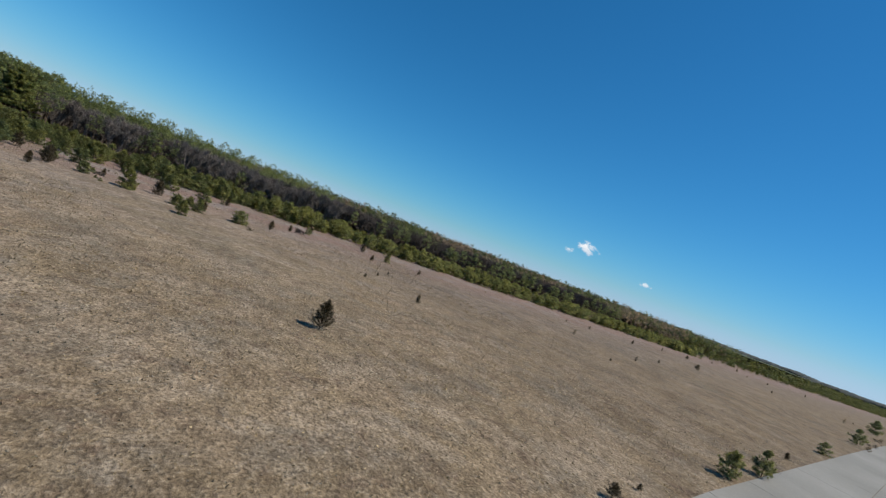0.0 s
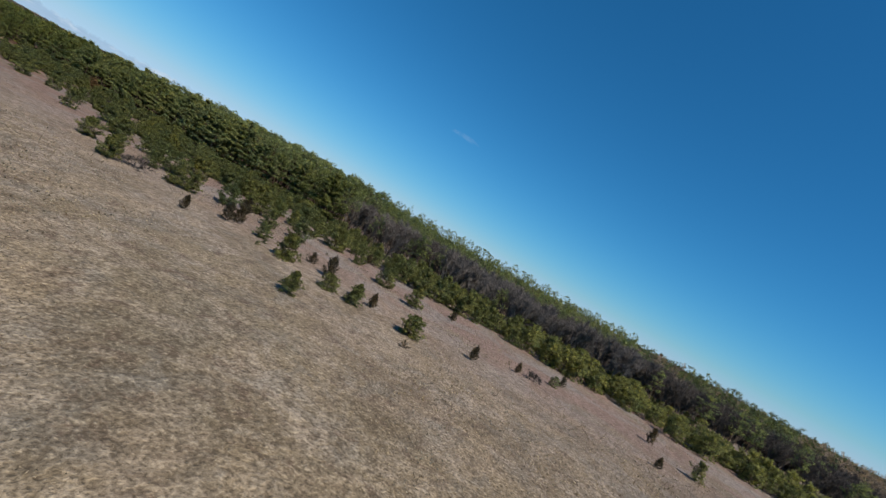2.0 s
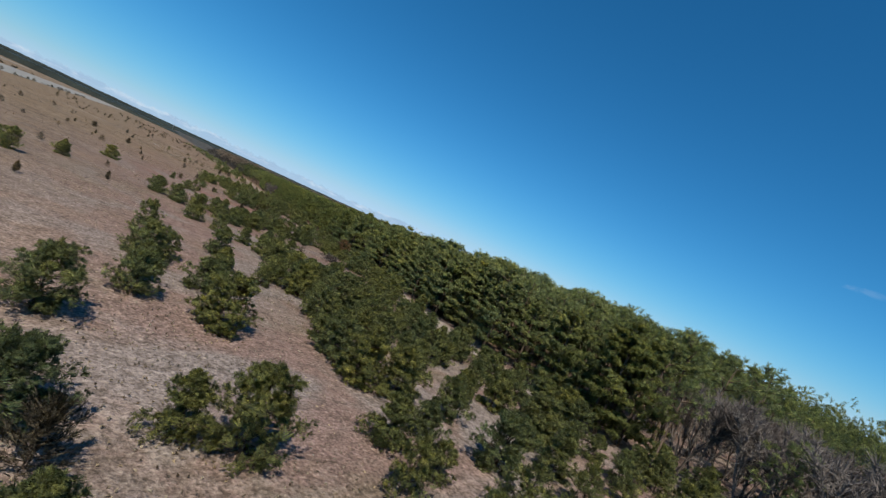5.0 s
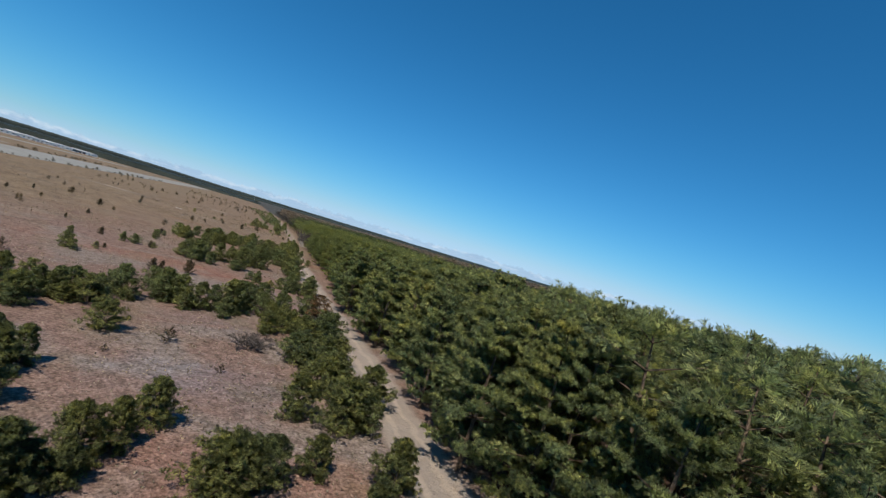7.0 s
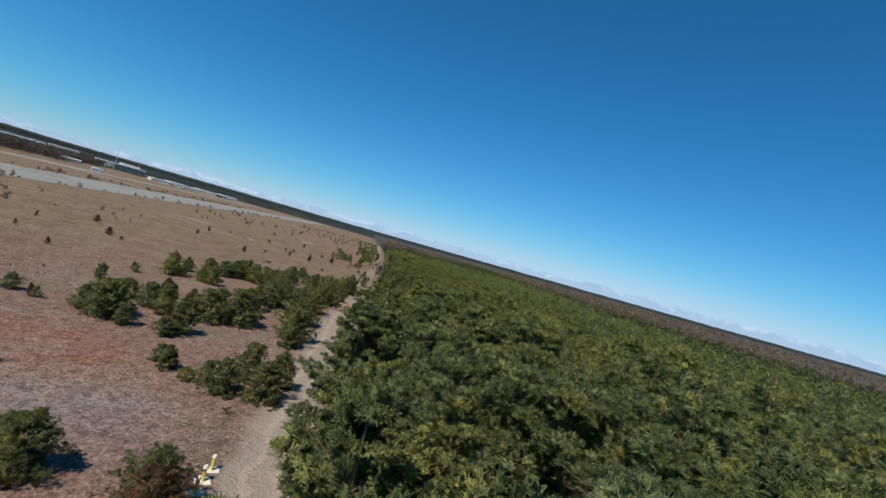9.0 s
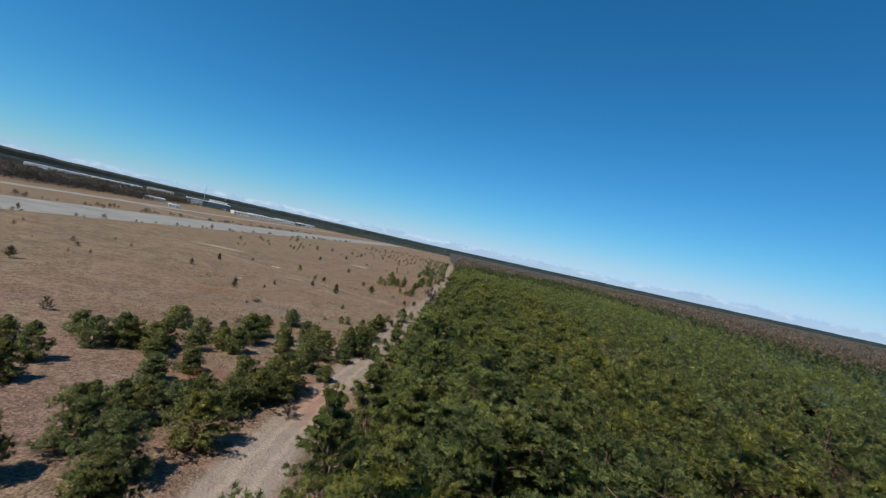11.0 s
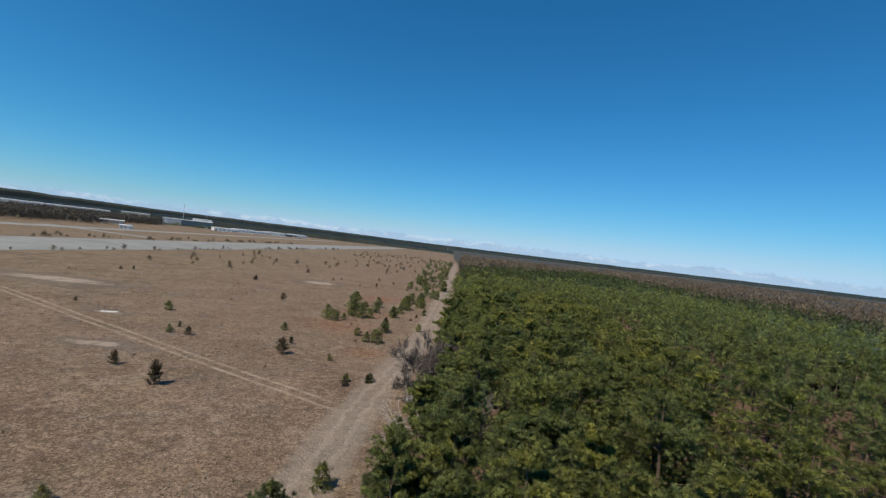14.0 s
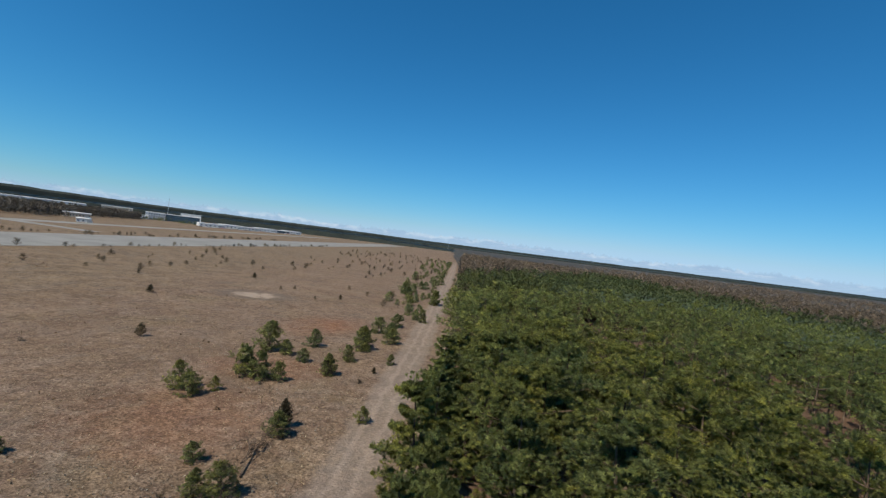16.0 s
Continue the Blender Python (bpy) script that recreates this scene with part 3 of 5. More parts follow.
# ---- trees ----
def pine_meshes(seed, height, reach, base, whorls, arms, per, radius, blades, leaf, round_top, limb=0.05, flat=0.45, fat=1.0, heaps=3, core=0.6, broad=0.85, sweep=0.4):
    """Trunk and crown of a pine: whorls of limbs, each with a heap of needles that ends in sprays."""
    rng = np.random.default_rng(seed)
    lean = rng.normal(size=2) * 0.03 * height
    segs, cen, axs, hub, mid, way, size = [], [], [], [], [], [], []
    at = lambda z: np.array([lean[0] * (z / height) ** 1.5, lean[1] * (z / height) ** 1.5, z])
    cuts = np.linspace(0, height * 0.97, 6)
    for a, b in zip(cuts[:-1], cuts[1:]):
        segs.append((at(a), at(b), 0.016 * height * (1 - a / height) + 0.01, 0.016 * height * (1 - b / height) + 0.01))
    turn = rng.uniform(0, 6.28)
    for i in range(whorls):
        s = (i + rng.uniform(0, 0.6)) / whorls
        z = base + (height * 0.94 - base) * s
        length = reach * (max(0.0, 1 - s ** round_top) ** 0.8) * (0.6 + 0.4 * min(1.0, s * 4 + 0.3))
        for j in range(arms):
            turn += 2.4 + rng.normal() * 0.25
            ln = max(0.16 * reach, length * rng.uniform(0.58, 1.2))
            up = rng.uniform(0.0, 0.3) + 0.55 * s
            d = unit(np.array([math.cos(turn), math.sin(turn), up]))
            p0 = at(z)
            p1 = p0 + d * ln
            p1[2] = max(p1[2], 0.15)
            segs.append((p0, p1, limb * (0.35 + ln / reach), 0.008))
            u = unit(np.cross((0, 0, 1.0), d))
            w = np.cross(d, u)
            for q in range(heaps):
                along = 0.28 + 0.68 * (q + rng.uniform(0.2, 0.8)) / heaps
                c = p0 + (p1 - p0) * along + u * rng.normal() * 0.16 * ln * fat
                k = (1.15 - 0.45 * along) * rng.uniform(0.75, 1.25) * (3.0 / heaps) ** 0.5
                a, b = (0.18 * ln + 0.052 * reach) * k, (0.16 * ln + 0.047 * reach) * k * fat
                h = b * flat
                mid.append(c)
                way.append(d + rng.normal(size=3) * 0.25)
                size.append((a, b, h))
                n = per
                dirs = unit(rng.normal(size=(n, 3)) + d * 0.35 + np.array([0, 0, 0.45]))
                pts = c + np.outer((dirs @ d) * a, d) + np.outer((dirs @ u) * b, u) + np.outer((dirs @ w) * h, w)
                pts[:, 2] = np.maximum(pts[:, 2], 0.08)
                cen.append(pts)
                axs.append(dirs + d * sweep + np.array([0, 0, 0.3]))
                hub.append(np.tile(c - np.array([0, 0, 0.3 * h]), (n, 1)))
    n = per
    cen.append(at(height * 0.95) + rng.normal(size=(n, 3)) * np.array([0.05, 0.05, 0.03]) * height * 0.5)
    axs.append(np.tile((0, 0, 1.0), (n, 1)))
    hub.append(np.tile(at(height * 0.85), (n, 1)))
    mid.append(at(height * 0.92))
    way.append((0.05, 0, 1.0))
    size.append((0.06 * height, 0.08 * reach, 0.08 * reach))
    cen, axs, hub = np.concatenate(cen), np.concatenate(axs), np.concatenate(hub)
    v, f = rods(segs, 3)
    heap, bulge = cores(rng, mid, way, np.array(size) * core)
    tri = fans(rng, cen, axs, radius * 1.12, blades, broad, 0.62)
    # each bough shades as a heap of its own, over the roundness of the whole crown
    heart = np.array([0, 0, 0.35 * (base + height)])
    own = outward(tri, np.repeat(hub, blades, 0), 1.2, 0.65, rng)
    ways = unit(0.4 * outward(tri, heart, 1.0, 0.0, rng) + 0.8 * own)
    bulge = unit(bulge + 0.4 * outward(heap, heart, 1.0, 0.0, rng)[:, None])
    return mesh_of("trunk", v, f, BARK), tri_mesh("crown", np.concatenate([heap, tri]), leaf, np.concatenate([bulge, np.repeat(ways[:, None], 3, 1)]))


def cedar_meshes(seed, height, reach, leaf, n_tufts, open_form, blades=4, plumes=15):
    """A red cedar: steep feathery plumes fanning from a short trunk."""
    rng = np.random.default_rng(seed)
    segs = [((0, 0, -0.1), (0, 0, height * 0.85), 0.04 * height / 2.5, 0.01)]
    cen, axs, mid, way, size = [], [], [], [], []
    for i in range(plumes):
        s = i / plumes
        a = i * 2.4 + rng.uniform(-0.4, 0.4)
        z0 = height * (0.04 + 0.72 * s)
        ln = reach * (1.2 - 0.85 * s) * rng.uniform(0.65, 1.25)
        d = unit(np.array([math.cos(a) * open_form, math.sin(a) * open_form, 0.75 + 0.75 * s]))
        p0 = np.array([0, 0, z0])
        p1 = p0 + d * ln
        r = np.linalg.norm(p1[:2])
        p1[:2] *= min(1.0, reach / max(r, 1e-6))
        d = unit(p1 - p0)
        segs.append((p0, p1, 0.02, 0.005))
        mid.append(p0 + (p1 - p0) * 0.55)
        way.append(d)
        size.append((0.46 * ln, 0.14 * ln + 0.03 * height, 0.10 * ln + 0.022 * height))
        n = max(3, n_tufts // plumes)
        t = rng.uniform(0.15, 1.05, n)
        cen.append(p0 + np.outer(t, p1 - p0) + rng.normal(size=(n, 3)) * 0.075 * height * (1.15 - t)[:, None])
        axs.append(np.tile(d + (0, 0, 0.35), (n, 1)))
    n = n_tufts // 9
    cen.append(np.stack([rng.normal(size=n) * 0.03 * height, rng.normal(size=n) * 0.03 * height, height * rng.uniform(0.6, 0.94, n)], 1))
    axs.append(np.tile((0, 0, 1.0), (n, 1)))
    cen, axs = np.concatenate(cen), np.concatenate(axs)
    cen[:, 2] = np.maximum(cen[:, 2], 0.05)
    v, f = rods(segs, 3)
    heap, bulge = cores(rng, mid, way, size)
    tri = fans(rng, cen, axs, 0.19 * height, blades, 0.24, 0.26)
    ways = outward(tri, np.array([0, 0, 0.3 * height]), 0.8, 0.4, rng)
    return mesh_of("trunk", v, f, BARK), tri_mesh("crown", np.concatenate([heap, tri]), leaf, np.concatenate([bulge, np.repeat(ways[:, None], 3, 1)]))


def bare_meshes(seed, height, spread, stems, depth, material, twigs, twig_len, stem=None):
    """A leafless tree or shrub: forking limbs and a haze of fine twigs."""
    rng = np.random.default_rng(seed)
    segs, tips = [], []

    def grow(p, d, ln, r, level):
        q = p + d * ln
        q[2] = max(q[2], 0.05)
        segs.append((p, q, r, r * 0.65))
        tips.append((p, q, d))
        if level == 0:
            return
        for _ in range(3 if level > 1 else 2):
            e = unit(d + rng.normal(size=3) * 0.42 * spread + np.array([0, 0, 0.12]))
            grow(p + (q - p) * rng.uniform(0.55, 1.0), e, ln * rng.uniform(0.55, 0.82), r * 0.6, level - 1)

    for i in range(stems):
        a = 6.28 * i / stems + rng.uniform(-0.4, 0.4)
        lean = 0.12 if stems == 1 else 0.55 * spread
        grow(np.array([0.08 * math.cos(a) * stems ** 0.5, 0.08 * math.sin(a) * stems ** 0.5, 0.0]), unit(np.array([math.cos(a) * lean, math.sin(a) * lean, 1.0])), height * 0.36, 0.011 * height, depth)
    v, f = rods(segs, 3)
    ends = tips[len(tips) // 4:]
    idx = rng.integers(0, len(ends), twigs)
    cen = np.array([ends[i][0] + (ends[i][1] - ends[i][0]) * rng.uniform(0.3, 1.0) for i in idx])
    axs = np.array([ends[i][2] for i in idx]) + (0, 0, 0.2)
    return mesh_of("trunk", v, f, stem or material), tri_mesh("crown", tufts(rng, cen, axs, twig_len, 3, twig_len * 0.04 + 0.008, 0.45), material)


def plant(name, meshes, label, category, group="", names=("trunk", "crown")):
    """A plant of two parts as the pattern for copies, far below ground until all copies stand."""
    root = tagged(new(name), label, category, group)
    for nm, me in zip(names, meshes):
        child(nm, me, root)
    return root


def set_down(patterns, rows, rng, girth=(0.85, 1.2)):
    """Stand a copy of one of the patterns at each row (x, y, height)."""
    for x, y, h in rows:
        ob, h0 = patterns[int(rng.integers(len(patterns)))]
        s = h / h0
        g = s * rng.uniform(*girth)
        made = copy_thing(ob, pose(x, y, -0.12 if x > 60 else 0.0, rng.normal() * 2, rng.normal() * 2, rng.uniform(0, 360)))
        made.scale = (g, g, s)


def clear(patterns):
    for ob, _ in patterns:
        for o in (*ob.children_recursive, ob):
            bpy.data.objects.remove(o)



def mesh_tris(me):
    """The triangles of a mesh as an array (n, 3, 3), and the way they face."""
    me.calc_loop_triangles()
    k = len(me.loop_triangles)
    idx, co, nv = np.zeros(3 * k, np.int32), np.zeros(3 * len(me.vertices), np.float32), np.zeros(3 * len(me.vertices), np.float32)
    me.loop_triangles.foreach_get("vertices", idx)
    me.vertices.foreach_get("co", co)
    soft = me.attributes.get("custom_normal")
    if soft:
        soft.data.foreach_get("vector", nv)
    else:
        me.vertices.foreach_get("normal", nv)
    idx = idx.reshape(-1, 3)
    return co.reshape(-1, 3)[idx], nv.reshape(-1, 3)[idx]


def joined(name, patterns, rows, rng, label, girth=(0.85, 1.2)):
    """Many plants as one object: copies of the patterns at each row (x, y, height)."""
    store = [([mesh_tris(o.data) for o in ob.children], [o.data.materials[0] for o in ob.children], h0) for ob, h0 in patterns]
    mats = []
    for _, ms, _ in store:
        for m in ms:
            if m not in mats:
                mats.append(m)
    tris, slots, ways = [], [], []
    for x, y, h in rows:
        parts, ms, h0 = store[int(rng.integers(len(store)))]
        s = h / h0
        g = s * rng.uniform(*girth)
        a = rng.uniform(0, 2 * math.pi)
        turn = np.array([[math.cos(a), math.sin(a), 0], [-math.sin(a), math.cos(a), 0], [0, 0, 1]], np.float32)
        for (t, w), m in zip(parts, ms):
            tris.append((t @ turn) * np.array([g, g, s], np.float32) + np.array([x, y, -0.12], np.float32))
            ways.append(w @ turn)
            slots.append(np.full(len(t), mats.index(m), np.int32))
    me = tri_mesh(name, np.concatenate(tris), mats[0], np.concatenate(ways))
    for m in mats[1:]:
        me.materials.append(m)
    me.polygons.foreach_set("material_index", np.concatenate(slots))
    tagged(new(name, me), label, "woodland", kind="stuff")


PINES_APRON = [(42.4, -277.5, 6.5), (30.5, -178.4, 4.5), (24.8, -118.4, 2.4), (116.1, -71.8, 3.2), (19.6, -69.7, 3.1), (19.5, -60.5, 2.9), (124.7, -50.7, 2), (135.3, -30.1, 1.7), (102, -28.3, 3), (122.7, -23.9, 4.1), (100.8, -20.4, 2.9), (105.5, -19.3, 2.4), (127.2, -17.1, 4), (90.2, -17, 2.9), (100.9, -16.8, 2.4), (106.6, -9.5, 0.7), (103.0, -9.0, 4.2), (134.9, -8.3, 3.7), (102.4, -5.1, 0.9), (105.3, -4.3, 0.8), (113.1, -3.3, 1.2), (107.7, -2.2, 2.3), (136.9, -1.6, 5.2), (118.3, -1.2, 1.4), (122.3, -0.3, 3.6)]
PINES_BELT = [(119, 3.8, 3.5), (126.2, 10.3, 5), (150.2, 10.3, 4.6), (144.5, 10.9, 4.9), (123.5, 11.3, 3.5), (117, 11.4, 3.8), (111.2, 14.1, 3.2), (109.4, 15.5, 3.6), (144.4, 17.6, 4.4), (140.4, 20.1, 4.7), (102, 20.8, 3.8), (116.4, 22.9, 4.4), (112.6, 23.4, 3.1), (107.5, 25.3, 3.3), (126.9, 26.6, 5), (107.7, 31.1, 3.4), (148.6, 58.8, 2.8), (149.9, 59.2, 2.5), (158, 59.3, 3.7), (167.9, 60.1, 4.1), (162.8, 61.5, 3.1), (151.2, 63, 3.5), (152.8, 66.4, 3.7), (166.1, 68.9, 4.6), (167.6, 69, 3.9), (162.5, 70, 4.2), (143.2, 73.6, 3.3), (167.3, 77.9, 3.7)]
PINES_TRACK = [(103.8, 81.5, 3.8), (145.6, 84.8, 3.2), (165.1, 87.3, 4.6), (94.8, 87.8, 2.8), (90.7, 87.8, 2.3), (167.9, 88.8, 5.3), (100.3, 89.7, 2.6), (137.9, 92.2, 3.7), (161, 93.9, 3.3), (140.1, 94.6, 3.7), (155.9, 97.3, 2.2), (107.8, 97.5, 3.3), (152.5, 99.8, 4.1), (148.3, 100.5, 4.5), (156.7, 100.8, 5.2), (162.9, 101.7, 5.1), (165.3, 101.8, 2.4), (147.8, 106.7, 3.8), (146.2, 107.2, 3.3), (142.2, 109.4, 2), (161, 110.5, 3.9), (168.4, 109.4, 3.7)]
PINES_GROVE = [(131.2, 123.9, 2.5), (113.8, 125.4, 3.5), (167.2, 126.5, 3.6), (170.7, 126.8, 4.1), (163.3, 128, 1.7), (134.1, 128.5, 1.5), (128.2, 135.6, 2.2), (151.4, 141.1, 3), (148.4, 142.2, 4.8), (157.3, 142.4, 4.4), (140.4, 143.7, 1.6), (134.8, 144.2, 2.3), (136.8, 144.9, 2.2), (169.4, 150.5, 6), (149.5, 151.7, 3.6), (161.7, 152.6, 5.6), (158.2, 154.6, 4.6)]
PINES_COPSE = [(148.2, 160.4, 3), (138.1, 161.4, 2.6), (160.3, 182.3, 3.6), (167.4, 178.6, 4.2), (166.0, 177.0, 3.6), (169.3, 179.3, 3.8), (172.4, 184.8, 3.8), (170.6, 182.6, 4.4), (161.1, 187.7, 3.2), (168.0, 185.7, 4.2), (150.9, 191.7, 3.8), (138.5, 172, 1.5), (162.6, 174, 3.9), (164.3, 174.4, 4.3), (150.4, 176.3, 4.2), (142.3, 177.2, 3.4), (148, 177.3, 3), (166.9, 178, 2.8), (144, 178.1, 2.6), (162.8, 179.6, 2), (168.2, 180.8, 2.4), (169.4, 184, 3.1), (178.2, 184.4, 2.2), (170.8, 188.1, 4.4)]
PINES_THICKET = [(155.5, 190.3, 3.3), (150.1, 191.7, 4.5), (144.4, 192.6, 3.3), (174.8, 194, 2.5), (157, 195.7, 3.2), (161.5, 198.1, 3.9), (159.4, 198.8, 3.1), (150.3, 204.5, 3.5), (159.9, 206.7, 3.5), (164.2, 208.7, 3.1), (167.3, 209.5, 1.7), (168.2, 211.6, 3.2), (170, 211.8, 2.6), (174.8, 212.4, 4.2), (176.3, 214.6, 4.1), (158.1, 217.5, 1.7), (176.2, 221.2, 4.2), (161.4, 221.5, 3), (173, 230, 2.3), (168.3, 231.8, 1.6), (169.6, 232, 1.8), (180.2, 235, 2.9), (179.7, 237.3, 2)]
PINES_MEADOW = [(176.7, 245, 1.7), (179.7, 248.8, 3.7), (164.8, 248.8, 1.4), (181.6, 254.5, 2.2), (177.7, 280.4, 1.4), (180.8, 281.3, 1.6), (173.1, 289.7, 1.2), (144.1, 295.9, 1.4), (175.8, 305.8, 2.2), (177.8, 306.3, 2.8), (159.5, 307.9, 1.7), (173.3, 310.5, 1.8), (133.2, 313.3, 2.2), (177.8, 316.5, 2.7), (185, 322.3, 1.9), (165.5, 323.6, 2.8), (163.3, 325.2, 3.5), (167.1, 326, 1.9)]
PINES_FAR = [(172.2, 331.7, 2.8), (167.6, 332.1, 4.4), (168.9, 343.9, 2.6), (178.5, 344.2, 2.9), (185.1, 344.8, 2.1), (171.3, 350.4, 3.3), (178.8, 354.1, 3.7), (183.3, 358.8, 3.5), (179.6, 367.3, 3.8), (182.4, 375.5, 3.5), (187.6, 385.8, 3.8), (182.4, 414.4, 3.2), (189.8, 420.3, 5.3)]
CEDARS_APRON = [(107.2, -244.4, 2.2), (81.9, -197, 2.6), (147.1, -184.3, 2.7), (101.7, -182.8, 1.8), (73.8, -151.1, 1.1), (59.2, -100.9, 0.7), (22.8, -90, 1.2), (111.2, -80.3, 1.6), (124.4, -67.7, 3), (110.2, -64.1, 1.8), (93.2, -60.2, 0.8), (86.1, -53.8, 0.9), (67.8, -52.7, 1.7), (128.6, -52.7, 2.2), (80.5, -48.1, 0.9), (118.7, -43.9, 2), (18.7, -41.8, 0.6), (18.1, -37.3, 1.2), (109.2, -36.7, 2.4), (132, -30.6, 2.2), (42.2, -25.3, 3.0), (104.8, -21.9, 2.4), (107.1, -14, 3.8), (110.3, -9.6, 2.1), (143.4, -7.6, 2.5), (113.2, -4.9, 1.7)]
CEDARS_BELT = [(105.7, 2.7, 3.1), (108.9, 2.9, 3.3), (98.7, 4.1, 2.3), (118.6, 8.7, 3.1), (108, 64.4, 1.6)]
CEDARS_TRACK = [(116.1, 86.7, 1.8), (144.1, 119.6, 2.4)]
CEDARS_GROVE = [(145.1, 122.8, 1.7), (149.2, 123.2, 2.9), (161.1, 130.4, 2.1), (134.9, 130.6, 1.2), (156.5, 142.1, 3.1), (139.9, 143.6, 1.9), (130.7, 145.4, 2)]
CEDARS_COPSE = [(120.7, 159.6, 1.3), (137.6, 173, 1.8), (120, 178.3, 1.5)]
CEDARS_THICKET = [(106.1, 190.7, 1.5), (97.9, 192.5, 1.5), (119.7, 205, 1.4), (115.3, 208, 2.5), (98.1, 209.2, 1.7), (102.7, 226.2, 2.7), (176.2, 231.5, 3.4)]
CEDARS_MEADOW = [(178.2, 240, 1.7), (180.4, 242.1, 1.3), (138.1, 247.5, 2.4), (142.7, 254.9, 1.1), (141.8, 264, 1.3), (115.4, 268.6, 2), (157.6, 271.3, 3.2), (149, 276.6, 2.1), (177.9, 278.6, 1.5), (180.5, 280.8, 1.5), (165.3, 290.7, 2.9), (112.1, 291.5, 2.5), (147.7, 295.4, 1.7), (164.4, 297.5, 1.6), (143.4, 300.1, 1.2), (115.4, 311.2, 1.2), (177.8, 318.6, 3.2)]
CEDARS_FAR = [(177.5, 336.5, 2.9), (183.3, 339.5, 1.2), (172.1, 342.2, 1.4), (146, 344.1, 2.4), (83.4, 368.1, 1.4), (85.1, 371.7, 1.4), (122.3, 381.9, 2.2), (162.1, 408, 1.8), (125.3, 433.7, 2.4)]
SHRUBS_APRON = [(96, -29.3, 1), (125.3, -5.4, 0.5)]
SHRUBS_BELT = [(156.5, 77.7, 0.9), (147.1, 79, 0.7)]
SHRUBS_TRACK = [(151.3, 84.3, 1.6)]
SHRUBS_GROVE = [(168.7, 122.7, 0.9)]
SHRUBS_COPSE = [(174.4, 181.9, 1.8)]
SHRUBS_THICKET = [(165.1, 231.2, 0.8)]
SHRUBS_MEADOW = [(148.5, 280.9, 0.5), (174.2, 304.9, 0.6), (162.2, 320.4, 0.5), (170, 320.7, 0.5)]
SHRUBS_FAR = [(182.2, 334.5, 0.8), (136.1, 334.6, 0.7)]
BARE_APRON = [(119.6, -46.6, 1.6), (111.9, -4.6, 0.9)]
BARE_BELT = [(105, 18.9, 2.1)]
BARE_TRACK = [(158.9, 86.5, 1.7), (160.2, 87.5, 1.6)]
BARE_THICKET = [(156.4, 213.9, 2.1), (149, 234.4, 1)]
RUSTY_TRACK = [(169.6, 105.6, 4.3)]
RUSTY_COPSE = [(163.7, 184.7, 1.9), (160.7, 188.3, 2.4)]
PINES_GROWN = [(140.6, 182.5, 3.8), (142.4, 185.1, 3.3), (148.1, 181.8, 4.4), (148.7, 189.2, 3.8), (155.6, 200.0, 3.5), (145.5, 143.4, 3.4), (148.9, 144.2, 4.6), (145.9, 153.7, 3.0), (152.7, 149.3, 4.6), (155.2, 150.5, 4.3), (156.6, 139.9, 2.5), (158.3, 150.3, 5.0), (161.0, 158.0, 5.0), (161.4, 163.7, 5.0), (163.2, 169.2, 5.0), (167.7, 166.6, 5.0), (169.9, 161.7, 5.0), (170.0, 172.6, 5.0), (171.6, 203.4, 4.5), (169.7, 146.3, 4.2), (169.5, 154.8, 3.8), (176.0, 231.4, 4.0), (165.8, 345.2, 5.0), (178.2, 441.2, 5.0), (160.8, 129.7, 2.8), (171.5, 130.7, 4.4), (168.0, 132.0, 4.2), (166.4, 213.2, 3.3), (158.8, 211.4, 2.8), (176.8, 234.3, 2.9)]
PINES_FILLED = [(154.2, 191.8, 4.1), (152.3, 192.4, 2.7), (154.4, 193.7, 4.5), (148.5, 205.5, 2.9), (157.3, 202.6, 3.1), (160.6, 203.6, 5.0), (160.6, 208.9, 3.9), (161.6, 219.3, 3.4), (166.4, 202.8, 4.2), (171.7, 196.5, 4.8), (175.1, 203.6, 2.8), (174.8, 207.9, 5.0), (176.5, 210.1, 5.0), (175.9, 223.8, 3.9), (178.9, 209.2, 2.7), (172.2, 186.8, 5.0), (168.8, 186.4, 2.8), (161.2, 187.9, 2.7), (159.7, 183.6, 3.0), (165.5, 179.5, 2.3), (170.1, 180.7, 2.8), (169.7, 331.6, 3.8), (172.3, 341.4, 2.2), (177.5, 336.3, 3.3), (179.3, 351.6, 4.8), (182.6, 363.9, 3.6), (181.7, 421.6, 3.9), (190.1, 422.4, 5.0), (182.8, 467.1, 3.8), (190.8, 497.8, 5.0)]
PINES_MASS = [(139.5, 61.0, 4.0), (140.9, 65.1, 3.8), (143.3, 66.8, 4.2), (149.9, 61.1, 3.8), (147.7, 57.5, 4.4), (144.8, 52.5, 4.0), (147.2, 48.5, 4.8), (144.5, 46.3, 4.8), (149.4, 50.4, 4.6), (142.0, 50.2, 4.4), (153.0, 51.2, 3.4), (155.4, 46.4, 4.2), (158.1, 42.5, 3.8), (155.5, 42.4, 4.0), (148.8, 44.2, 4.8), (146.4, 42.7, 4.8), (151.8, 44.3, 3.8), (164.3, 43.1, 3.4), (157.3, 58.7, 3.8), (165.3, 56.1, 3.4), (162.7, 48.6, 3.4)]
